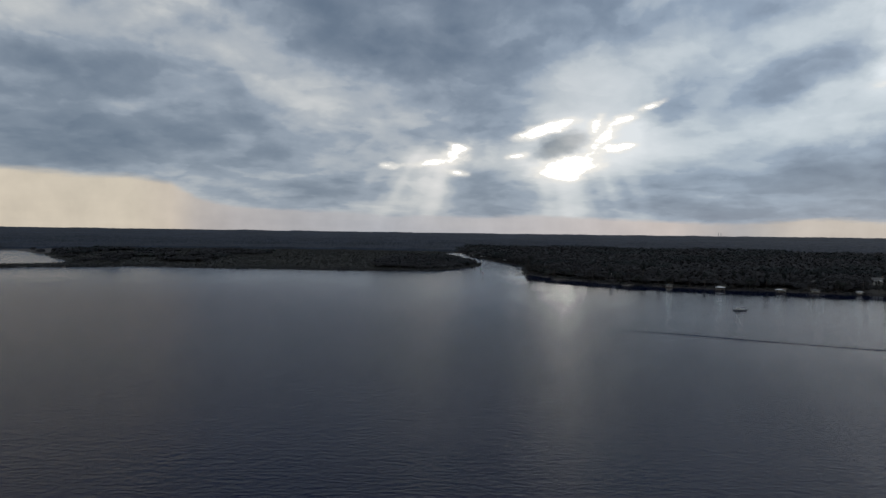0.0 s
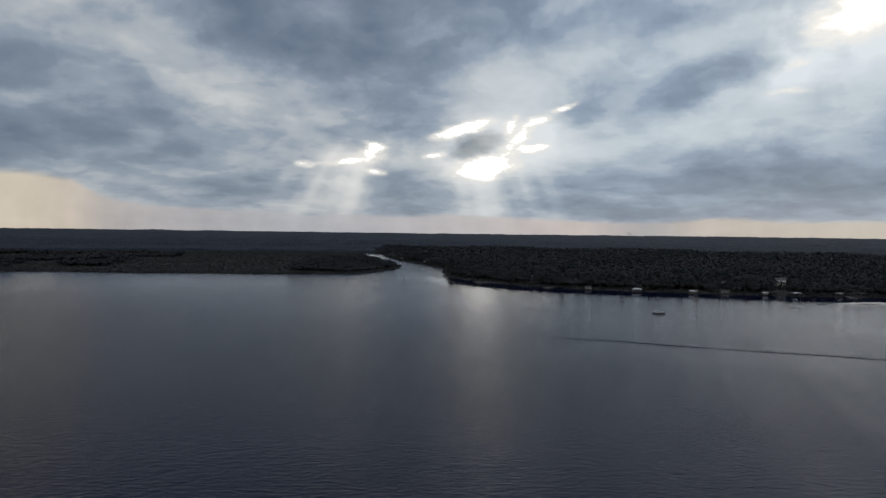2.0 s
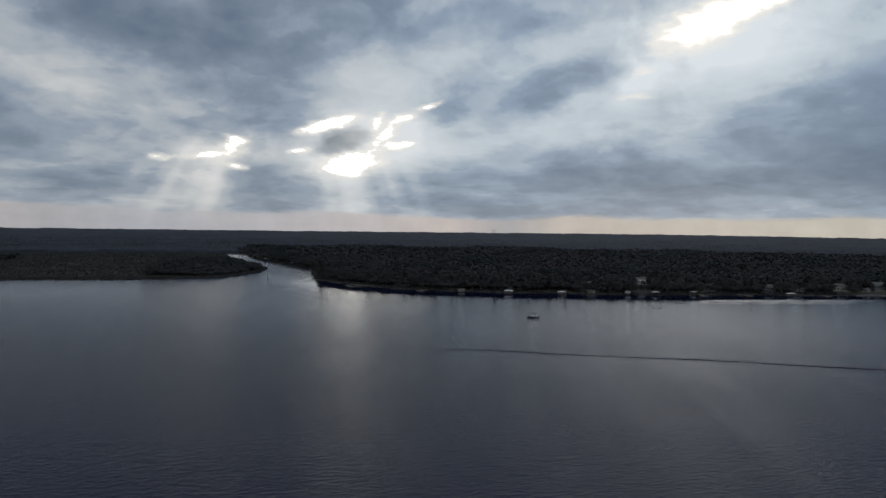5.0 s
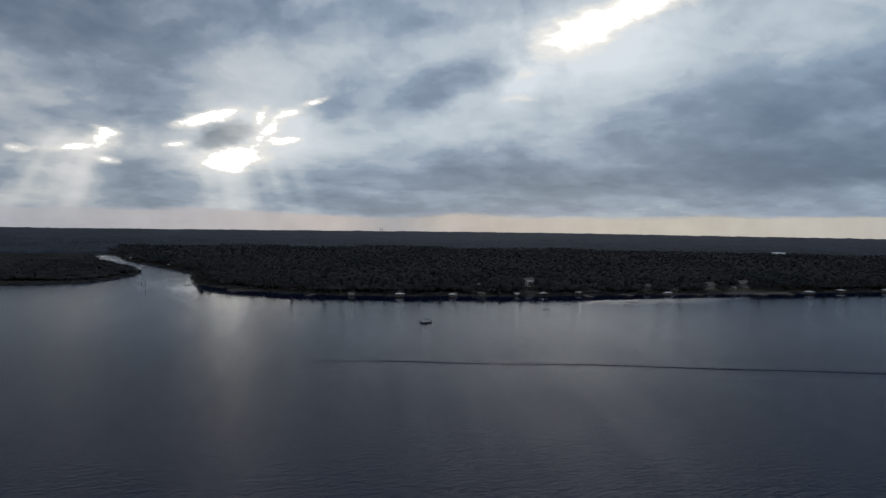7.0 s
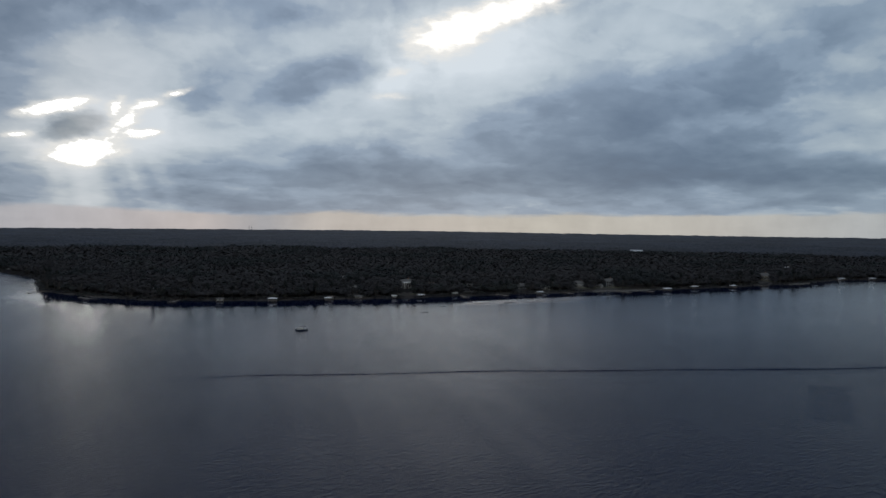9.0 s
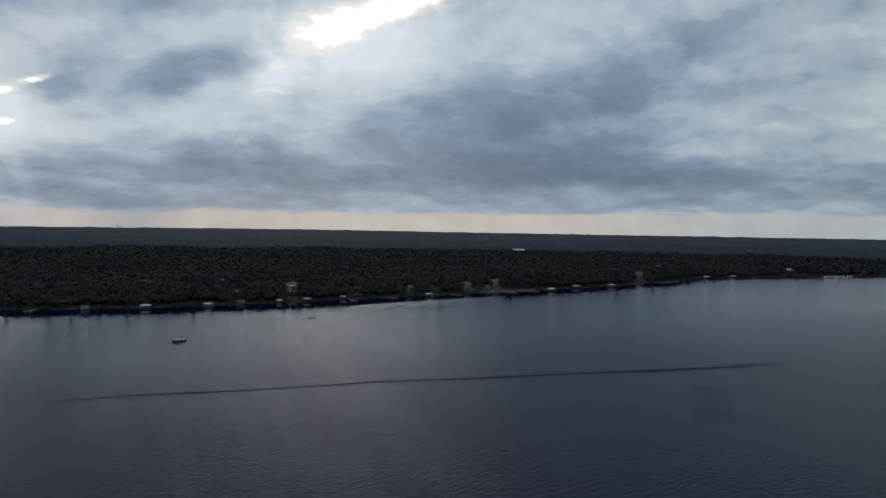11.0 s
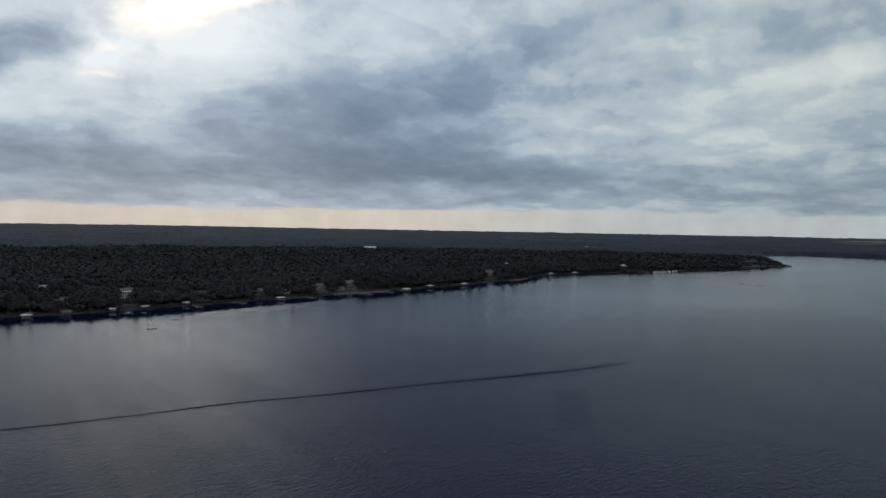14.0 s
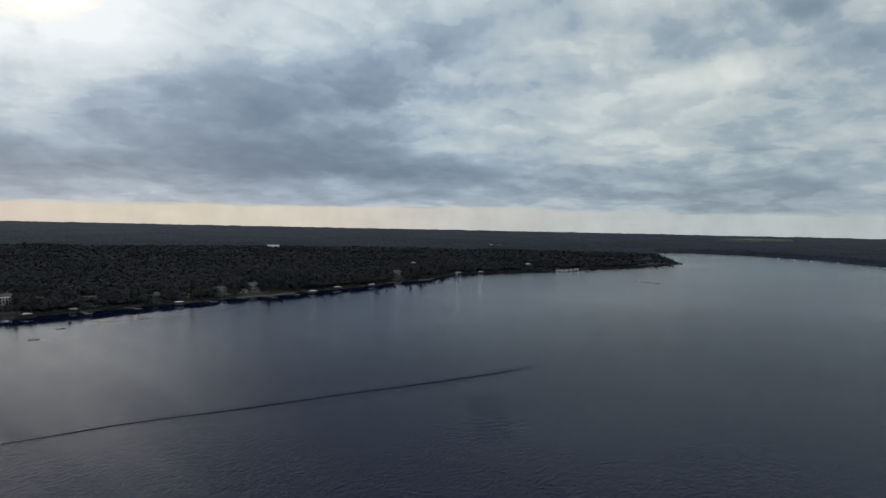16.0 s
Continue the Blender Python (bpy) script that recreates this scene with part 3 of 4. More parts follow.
def canopy_height(x, y):
    r = np.hypot(x, y)
    rs = np.random.RandomState(5)
    tall = 10.5 + 2.0 * ripple(x, y, 330, 21) + 1.4 * ripple(x, y, 90, 22) + rs.uniform(-3.0, 3.0, x.shape) * np.interp(r, [2000, 4200], [1, 0.3])
    inland = np.clip((shore(x, y) - 4) / 14, 0, 1)
    # low under the deep woods, which stand in front of it
    tall = tall * np.interp(r, [1690, 2000], [0.45, 1.0])
    return ground_height(x, y) - 1.5 + inland * (tall + 1.5) * np.where(r > 4800, 0.8, 1) * np.where(r < 1695, 0.0, 1)


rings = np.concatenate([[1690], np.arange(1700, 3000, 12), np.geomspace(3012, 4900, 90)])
far_sheet = polar(0.08, 3.0, rings, canopy_height, "far_woods", [HAZED_CANOPY])
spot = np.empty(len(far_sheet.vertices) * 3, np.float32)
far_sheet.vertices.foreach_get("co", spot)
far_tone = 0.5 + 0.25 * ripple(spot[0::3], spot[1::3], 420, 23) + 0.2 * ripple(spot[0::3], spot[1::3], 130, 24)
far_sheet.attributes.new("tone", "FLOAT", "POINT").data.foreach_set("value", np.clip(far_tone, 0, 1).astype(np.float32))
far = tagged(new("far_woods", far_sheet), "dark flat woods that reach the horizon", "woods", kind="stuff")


def field(x, y, length, depth, turn):
    """A pale open field on a rise among the far woods."""
    n, z = 28, float(ground_height(np.array([float(x)]), np.array([float(y)]))[0])
    c, s_ = math.cos(radians(turn)), math.sin(radians(turn))
    rim_ = []
    for k in range(n):
        a = 2 * math.pi * k / n
        u = math.copysign(abs(math.cos(a)) ** 0.6, math.cos(a)) * length / 2 * (1 + 0.08 * math.sin(3 * a + x))
        v = math.copysign(abs(math.sin(a)) ** 0.6, math.sin(a)) * depth / 2 * (1 + 0.12 * math.sin(5 * a + y))
        rim_.append((x + u * c - v * s_, y + u * s_ + v * c))
    verts = [(*p, z + 20.5) for p in rim_] + [(*p, z - 2.0) for p in rim_]
    faces = [tuple(range(n))] + [(k, k + n, (k + 1) % n + n, (k + 1) % n) for k in range(n)]
    me = bpy.data.meshes.new("field")
    me.from_pydata(verts, [], faces)
    me.materials.append(SAND)
    return tagged(new("field", me), "pale bare field among the far woods", "field", kind="structure")


for row in ((3840, 20, 480, 190, -32),):
    field(*row)


# ---- houses along the shore: x, y, width, depth, wall height, walls, roof ----
HOUSES = [
    ("lake_house", 424, 680, 14, 9, 6.2, WHITE, SHINGLE, "two-storey cream house with tall white windows among bare trees"),
    ("lake_house", 609, 600, 15, 9, 4.2, WHITE, SHINGLE, "white shore house with a brick chimney behind a lawn"),
    ("lake_house", 646, 586, 11, 9, 6.4, BLUEGREY, SHINGLE, "dark two-storey grey house with a gabled front"),
    ("lake_house", 929, 551, 14, 10, 6.4, TAN, SHINGLE, "tan two-storey house on a low grassy point"),
    ("lake_house", 321, 800, 18, 9, 3.6, TAN, SHINGLE, "low tan house deep in the bare woods"),
    ("lake_house", 396, 768, 13, 8, 3.6, CREAM, SHINGLE, "low cream house with a grey roof in the woods"),
    ("lake_house", 280, 704, 12, 8, 3.2, WHITE, BROWNROOF, "small white cabin behind the boathouse"),
    ("lake_house", 359, 672, 15, 8, 3.4, WHITE, SHINGLE, "long white bungalow near the water"),
    ("lake_house", 445, 664, 14, 8, 3.6, TAN, BROWNROOF, "brown-roofed tan house half hidden by trees"),
    ("lake_house", 478, 640, 18, 8, 3.4, TAN, SHINGLE, "long low tan house with pale windows"),
    ("lake_house", 529, 612, 13, 8, 3.4, BLUEGREY, SHINGLE, "grey house with a pale roof under trees"),
    ("lake_house", 556, 600, 9, 7, 3.2, WHITE, TIN, "small white cabin with a bright metal roof"),
    ("lake_house", 298, 912, 9, 8, 6.0, WHITE, SHINGLE, "tall white house showing between the trees"),
    ("lake_house", 333, 827, 14, 8, 3.6, CREAM, SHINGLE, "cream house behind the first row of trees"),
    ("lake_house", 150, 1004, 8, 7, 5.0, WHITE, SHINGLE, "small white house on the river bank"),
    ("lake_house", 160, 880, 11, 8, 4.0, WHITE, TIN, "white cottage near the river mouth"),
    ("lake_house", 412, 799, 15, 8, 3.8, WHITE, TIN, "long white house with a pale roof in the woods"),
    ("lake_house", 189, 768, 10, 7, 3.2, CREAM, TIN, "small cream cabin near the river mouth"),
    ("lake_house", 1168, 640, 13, 9, 5.0, CREAM, TIN, "pale house with a light roof behind the trees"),
    ("lake_house", 1303, 462, 15, 9, 4.6, TAN, TIN, "tan house beside the marina"),
    ("lake_house", 2236, -8, 9, 7, 2.8, WHITE, TIN, "pale house on the far eastern shore"),
    ("lake_house", 2146, -46, 8, 7, 2.8, CREAM, TIN, "pale house on the far eastern shore"),
    ("lake_house", 2128, -84, 9, 7, 2.8, WHITE, TIN, "pale house on the far eastern shore"),
    ("lake_house", 2072, -140, 9, 7, 2.8, WHITE, SHINGLE, "pale house on the far eastern shore"),
    ("warehouse", 1522, 1216, 30, 18, 9.0, WHITE, TIN, "large white metal-roofed building in the far woods"),
    ("warehouse", 2162, 967, 22, 12, 5.0, WHITE, TIN, "far white building with a metal roof"),
    ("warehouse", 2230, 933, 13, 10, 5.0, WHITE, TIN, "far white shed with a metal roof"),
    ("warehouse", 2338, 879, 50, 12, 5.0, CREAM, TIN, "long far shed with a pale roof"),
    ("warehouse", 2380, 801, 70, 12, 5.0, CREAM, TIN, "long low pale shed beyond the woods"),
]


def house(name, x, y, w, d, h, wall, roof, label):
    turn = facing(x, y) + random.uniform(-12, 12) if name == "lake_house" else -52
    z = gz(x, y) - 0.3
    far_off = name == "warehouse"
    if far_off:
        z += 2.0
    ob = thing(name, pose(x, y, z, 0, 0, turn), label, "house" if name == "lake_house" else "building", "houses on the shore" if name == "lake_house" else "far buildings")
    rise_ = d * (0.22 if roof is TIN else 0.34)
    bm = bmesh.new()
    prism(bm, [(-d / 2, -9 if far_off else 0), (d / 2, -9 if far_off else 0), (d / 2, h), (0, h + rise_), (-d / 2, h)], -w / 2, w / 2)
    part("wall", bm, wall, ob)
    bm = bmesh.new()
    o, t = 0.6, 0.22
    k = rise_ / (d / 2)
    prism(bm, [(-d / 2 - o, h - o * k + 0.02), (0, h + rise_ + 0.02), (d / 2 + o, h - o * k + 0.02), (d / 2 + o, h - o * k + t), (0, h + rise_ + t + 0.05), (-d / 2 - o, h - o * k + t)], -w / 2 - o, w / 2 + o)
    roof_ob = part("roof", bm, roof, ob)
    if far_off:
        return ob
    if d >= 9 or roof is BROWNROOF:
        bm = bmesh.new()
        box(bm, w * 0.32, 0.8, h + 0.3, 0.9, 0.8, rise_ + 1.3, bevel=0.04)
        box(bm, w * 0.32, 0.8, h + rise_ + 1.6, 1.1, 1.0, 0.15)
        part("chimney", bm, BRICK, roof_ob, "brick chimney")
    storeys = 2 if h > 5 else 1
    count = max(3, int(w / 2.6))
    for s in range(storeys):
        for i in range(count):
            wx = (i + 0.5) / count * w - w / 2
            tall = 1.9 if storeys == 2 else 1.5
            z0 = 0.9 + s * 3.0
            if s == 0 and i == count // 2:
                bm = box(bmesh.new(), wx, -d / 2 - 0.03, 0.35, 1.0, 0.08, 2.1, bevel=0.01)
                part("door", bm, TIMBER, ob, "wooden front door")
                continue
            bm = bmesh.new()
            box(bm, wx, -d / 2 - 0.04, z0 - 0.12, 1.5, 0.10, 0.12), box(bm, wx, -d / 2 - 0.04, z0 + tall, 1.5, 0.10, 0.12)
            for sx in (-0.69, 0.69):
                box(bm, wx + sx, -d / 2 - 0.04, z0, 0.12, 0.10, tall)
            win = part("window", bm, WHITE, ob, "white window frame")
            part("pane", box(bmesh.new(), wx, -d / 2 - 0.02, z0, 1.26, 0.05, tall), DARKGLASS, win)
    if d >= 9:
        bm = box(bmesh.new(), 0, -d / 2 - 1.5, 0.0, w * 0.8, 3.0, 0.45, bevel=0.03)
        part("porch_deck", bm, TIMBER, ob)
        bm = bmesh.new()
        prism(bm, [(-d / 2 - 3.2, 2.75), (-d / 2 - 0.01, 3.15), (-d / 2 - 0.01, 3.3), (-d / 2 - 3.2, 2.9)], -w * 0.41, w * 0.41)
        part("porch_roof", bm, roof, ob)
        for i in range(5):
            part("porch_post", box(bmesh.new(), (i / 4 - 0.5) * w * 0.76, -d / 2 - 2.85, 0.45, 0.22, 0.22, 2.36), WHITE, ob)
    return ob


tall_house = None
for row in HOUSES:
    ob = house(*row)
    tall_house = ob if row[1] == 424 else tall_house
bm = bmesh.new()
prism(bm, [(-8.2, 6.3), (-4.6, 6.6), (-4.6, 6.9), (-8.2, 6.6)], -7.2, 7.2)
part("portico_roof", bm, WHITE, tall_house)
for i in range(6):
    bm = tube(bmesh.new(), (i * 2.6 - 6.5, -7.8, 0.3), (i * 2.6 - 6.5, -7.8, 6.35), 0.42, 0.36, 10)
    box(bm, i * 2.6 - 6.5, -7.8, 0.0, 1.1, 1.1, 0.4)
    part("column", bm, WHITE, tall_house, "tall white column")


# ---- boathouses and docks ----
BOATHOUSES = [
    (673, 524, 9.5, 7.5, TIN, 0), (729, 527, 10, 6.5, TIN, 0), (785, 511, 9, 6, TIN, 0), (1056, 504, 10, 7, TIN, 1), (1103, 482, 9, 7, TIN, 1),
    (254, 639, 9.5, 6, TIN, 0), (331, 620, 9, 6, SHINGLE, 1), (389, 602, 7.5, 6, TIN, 0), (363, 608, 6, 4, TIN, 1), (515, 566, 8.5, 5, TIN, 0),
    (306, 628, 7, 5, BROWNROOF, 1), (214, 660, 8, 6, SHINGLE, 1), (430, 600, 8, 5, TIN, 1), (299, 620, 7, 5, TIN, 0),
    (66, 1450, 15, 8, TIN, 0), (77, 1357, 16, 8, TIN, 0), (109, 1197, 15, 8, TIN, 0), (115, 1121, 12, 7, SHINGLE, 0),
]


def boathouse(x, y, w, d, roof, open_side):
    w, d = w * 0.8, d * 0.85
    turn = facing(x, y)
    ob = thing("boathouse", pose(x, y, 0, 0, 0, turn), "open timber boathouse with a %s roof over the water" % ("pale metal" if roof is TIN else "dark shingle"), "boathouse", "boathouses on the shore")
    h = 2.7
    for sx in (-1, 0, 1):
        for sy in (-1, 1):
            part("post", tube(bmesh.new(), (sx * (w / 2 - 0.3), sy * (d / 2 - 0.3), -2.5), (sx * (w / 2 - 0.3), sy * (d / 2 - 0.3), h), 0.14, 0.13), TIMBER, ob)
    bm = bmesh.new()
    lo = [bm.verts.new((sx * (w / 2 + 0.5), sy * (d / 2 + 0.5), h)) for sx, sy in ((-1, -1), (1, -1), (1, 1), (-1, 1))]
    lo2 = [bm.verts.new((v.co.x, v.co.y, h - 0.18)) for v in lo]
    a, b = bm.verts.new((-w / 2 + d * 0.42, 0, h + d * 0.17)), bm.verts.new((w / 2 - d * 0.42, 0, h + d * 0.17))
    bm.faces.new((lo[0], lo[1], b, a)), bm.faces.new((lo[2], lo[3], a, b)), bm.faces.new((lo[1], lo[2], b)), bm.faces.new((lo[3], lo[0], a))
    for i in range(4):
        bm.faces.new((lo[i], lo2[i], lo2[(i + 1) % 4], lo[(i + 1) % 4]))
    bm.faces.new(lo2[::-1])
    part("roof", bm, roof, ob)
    bm = bmesh.new()
    for sy in (-1, 1):
        box(bm, 0, sy * (d / 2 - 0.6), 0.55, w, 1.2, 0.16, bevel=0.02)
    box(bm, w / 2 - 0.6, 0, 0.55, 1.2, d - 2.4, 0.16, bevel=0.02)
    part("deck", bm, TIMBER, ob)
    if open_side:
        part("back_wall", box(bmesh.new(), 0, d / 2 - 0.2, 0.71, w - 0.4, 0.12, h - 0.9), WHITE, ob, "white board wall")
    # walkway to the bank
    bm = box(bmesh.new(), 0, d / 2 + 4.0, 0.55, 1.5, 8.0, 0.14, bevel=0.02)
    part("walkway", bm, TIMBER, ob)
    for k in range(3):
        for sx in (-0.6, 0.6):
            part("pile", tube(bmesh.new(), (sx, d / 2 + 1.5 + 2.8 * k, -2), (sx, d / 2 + 1.5 + 2.8 * k, 0.9), 0.12), TIMBER, ob)
    return ob


for row in BOATHOUSES:
    boathouse(*row)

# ---- lawns, seawalls, pavilion ----
def lawn(x, y, width, depth):
    """Mown grass draped over the ground between a house and the water."""
    turn = radians(facing(x, y))
    u, v = np.meshgrid(np.linspace(-1, 1, 25), np.linspace(-1, 1, 17), indexing="ij")
    k = np.sqrt(np.clip(1 - 0.5 * v * v, 0, 1))
    px, py = u * k * width / 2, v * np.sqrt(np.clip(1 - 0.5 * u * u, 0, 1)) * depth / 2
    wx, wy = x + px * math.cos(turn) - py * math.sin(turn), y + px * math.sin(turn) + py * math.cos(turn)
    wz = np.where(shore(wx, wy) > 0.5, ground_height(wx, wy) + 0.07, -0.4)
    i, j = np.meshgrid(np.arange(24), np.arange(16), indexing="ij")
    f = np.stack([i * 17 + j, (i + 1) * 17 + j, (i + 1) * 17 + j + 1, i * 17 + j + 1], -1).reshape(-1, 4)
    tagged(new("lawn", solid("lawn", np.stack([wx, wy, wz], -1).reshape(-1, 3), f, [LAWN])), "olive winter lawn sloping to the water", "lawn", kind="structure")


LAWNS = [(612, 582, 30, 22), (645, 572, 34, 20), (555, 586, 18, 16), (926, 530, 40, 26), (275, 672, 22, 26), (402, 622, 20, 20), (1303, 430, 40, 30), (1660, 232, 60, 26), (160, 858, 22, 22)]
for row in LAWNS:
    lawn(*row)


def seawall(x0, x1, y_guess, label):
    """A low pale wall of short slabs that follows the water's edge."""
    ob = new("seawall")
    tagged(ob, label, "wall", kind="structure")
    xs = np.arange(x0, x1, 3.0)
    for xa in xs:
        ys = np.linspace(y_guess - 90, y_guess + 90, 361)
        d = shore(np.full(361, xa), ys)
        k = int(np.argmin(np.abs(d - 0.3)))
        ys2 = np.linspace(ys[k] - 20, ys[k] + 20, 161)
        k2 = int(np.argmin(np.abs(shore(np.full(161, xa + 3.0), ys2) - 0.3)))
        a, b = Vector((xa, ys[k], 0)), Vector((xa + 3.0, ys2[k2], 0))
        mid = (a + b) / 2
        slab = box(bmesh.new(), mid.x, mid.y, -1.0, (b - a).length + 0.02, 0.35, 1.9, math.degrees(math.atan2(b.y - a.y, b.x - a.x)), 0.03)
        part("wall_slab", slab, CONCRETE, ob)


CONCRETE = material("pale_concrete", (0.24, 0.235, 0.225), (0.16, 0.155, 0.15), 0.6, 0.85, bump=0.3)
seawall(588, 663, 556, "low pale concrete seawall below the lawns")
seawall(902, 950, 500, "low concrete seawall round a grassy point")
seawall(1664, 1694, 216, "dark concrete seawall at the cape")


def pavilion(x, y, turn):
    ob = thing("pavilion", pose(x, y, gz(x, y) - 0.1, 0, 0, turn), "open white garden pavilion with arches on the lawn", "pavilion")
    part("floor_slab", box(bmesh.new(), 0, 0, 0, 9.6, 5.6, 0.3, bevel=0.03), CONCRETE, ob)
    for k in range(5):
        for sy in (-2.4, 2.4):
            part("column", tube(bmesh.new(), (k * 2.2 - 4.4, sy, 0.3), (k * 2.2 - 4.4, sy, 2.7), 0.2, 0.17, 8), WHITE, ob)
    for sy in (-2.4, 2.4):
        bm = bmesh.new()
        for k in range(4):
            cx = k * 2.2 - 3.3
            pts = [(cx + 0.95 * math.cos(a), 2.2 + 0.5 * math.sin(a)) for a in np.linspace(math.pi, 0, 9)]
            ring = [bm.verts.new((px, sy - 0.12, pz)) for px, pz in pts]
            top = [bm.verts.new((px, sy - 0.12, 2.95)) for px, pz in pts]
            ring2 = [bm.verts.new((px, sy + 0.12, pz)) for px, pz in pts]
            top2 = [bm.verts.new((px, sy + 0.12, 2.95)) for px, pz in pts]
            for i in range(8):
                bm.faces.new((ring[i], ring[i + 1], top[i + 1], top[i])), bm.faces.new((ring2[i], top2[i], top2[i + 1], ring2[i + 1]))
                bm.faces.new((ring[i], ring2[i], ring2[i + 1], ring[i + 1]))
        part("arcade", bm, WHITE, ob)
    bm = bmesh.new()
    lo = [bm.verts.new((sx * 5.2, sy * 3.2, 2.95)) for sx, sy in ((-1, -1), (1, -1), (1, 1), (-1, 1))]
    a, b = bm.verts.new((-2.4, 0, 4.3)), bm.verts.new((2.4, 0, 4.3))
    bm.faces.new((lo[0], lo[1], b, a)), bm.faces.new((lo[2], lo[3], a, b)), bm.faces.new((lo[1], lo[2], b)), bm.faces.new((lo[3], lo[0], a)), bm.faces.new(lo[::-1])
    part("roof", bm, SHINGLE, ob)


pavilion(622, 578, 22)

DOCKS = [
    (130, 838, 12), (163, 758, 16), (192, 692, 16), (127, 752, 14), (433, 598, 15), (620, 566, 20), (645, 552, 16), (66, 1450, 20),
    (83, 1362, 20), (106, 1195, 18), (548, 571, 12), (1240, 418, 25), (1290, 388, 25), (470, 588, 14), (840, 520, 14), (-460, 852, 14),
]


def dock(x, y, length):
    d0 = float(shore([x], [y])[0])
    turn = facing(x, y)
    a = radians(turn)
    # slide to the water's edge
    x, y = x + math.sin(a) * d0, y - math.cos(a) * d0
    ob = thing("dock", pose(x, y, 0, 0, 0, turn), "grey weathered timber dock on round piles", "dock", "docks on the shore")
    part("deck", box(bmesh.new(), 0, -length / 2 + 2, 0.6, 1.8, length + 4, 0.16, bevel=0.02), TIMBER, ob)
    part("head", box(bmesh.new(), 0, -length - 1.5, 0.62, 6.5, 3.4, 0.16, bevel=0.02), TIMBER, ob)
    for k in range(int(length / 4) + 1):
        for sx in (-0.8, 0.8):
            part("pile", tube(bmesh.new(), (sx, -4.0 * k - 2, -2.5), (sx, -4.0 * k - 2, 1.2 if k % 2 else 1.7), 0.14), TIMBER, ob)
    return ob


for row in DOCKS:
    dock(*row)


# ---- boats ----
def hull(bm, length, beam, depth, keel=-0.35, fine=0.55, blunt=0.85):
    """A boat's hull along x, bow at +x, with a deck."""
    rows = []
    n = 12
    for i in range(n + 1):
        u = i / n
        w = beam / 2 * (blunt + (1 - blunt) * min(1, u * 4)) * (1 if u < fine else math.sqrt(max(0.0004, 1 - ((u - fine) / (1 - fine)) ** 2)))
        x = (u - 0.5) * length
        sheer = depth + 0.18 * max(0, u - 0.4)
        k = keel + (depth * 0.7 - keel) * max(0, (u - 0.8) / 0.2) ** 2
        rows.append([bm.verts.new((x, s * w * m, z)) for s, m, z in ((-1, 1, sheer), (-1, 0.82, 0.1), (0, 0.1, k), (1, 0.82, 0.1), (1, 1, sheer))])
    for a, b in zip(rows, rows[1:]):
        for i in range(4):
            bm.faces.new((a[i], a[i + 1], b[i + 1], b[i]))
        bm.faces.new((a[0], b[0], b[4], a[4]))
    bm.faces.new(rows[0]), bm.faces.new(rows[-1][::-1])
    return bm


def cabin_boat(x, y, turn):
    ob = thing("cabin_cruiser", pose(x, y, 0, 0, 0, turn), "dark blue and white cabin boat with a canvas top", "boat")
    body = part("hull", hull(bmesh.new(), 8.2, 2.8, 0.95), NAVY, ob)
    bm = bmesh.new()
    box(bm, 0.0, -1.36, 0.72, 6.4, 0.10, 0.22, bevel=0.02), box(bm, 0.0, 1.36, 0.72, 6.4, 0.10, 0.22, bevel=0.02)
    part("rub_rail", bm, HULL, body, "white rubbing strake")
    part("deck", box(bmesh.new(), 0.1, 0, 0.93, 6.6, 2.5, 0.10, bevel=0.03), BOATDECK, ob)
    bm = bmesh.new()
    prism(bm, [(-1.0, 1.0), (1.0, 1.0), (0.85, 1.95), (-0.85, 1.95)], -0.6, 2.0)
    cab = part("cabin", bm, HULL, ob, "white cabin")
    part("windscreen", box(bmesh.new(), 2.04, 0, 1.35, 0.06, 1.5, 0.5), DARKGLASS, cab)
    for s in (-1, 1):
        part("side_window", box(bmesh.new(), 0.7, s * 0.96, 1.4, 1.7, 0.05, 0.4), DARKGLASS, cab)
    part("canopy", box(bmesh.new(), -0.6, 0, 2.75, 4.4, 2.4, 0.14, bevel=0.05), CANVAS, ob, "dark canvas top")
    for px in (-2.6, 1.4):
        for s in (-1, 1):
            part("pole", tube(bmesh.new(), (px, s * 1.1, 0.95), (px, s * 1.1, 2.76), 0.035), ALU, ob)
    part("bench", box(bmesh.new(), -2.6, 0, 1.0, 0.7, 2.0, 0.55, bevel=0.05), HULL, ob)
    part("outboard", box(bmesh.new(), -4.25, 0, 0.2, 0.45, 0.5, 1.2, bevel=0.08), CANVAS, ob, "black outboard motor")
    bm = bmesh.new()
    for s in (-1, 1):
        tube(bm, (1.9, s * 1.2, 1.55), (3.8, s * 0.25, 1.65), 0.03)
        tube(bm, (2.2, s * 1.15, 1.0), (2.2, s * 1.08, 1.55), 0.025), tube(bm, (3.1, s * 0.7, 1.0), (3.1, s * 0.62, 1.6), 0.025)
    part("bow_rail", bm, ALU, ob)
    return ob


cabin_boat(198, 465, 168)


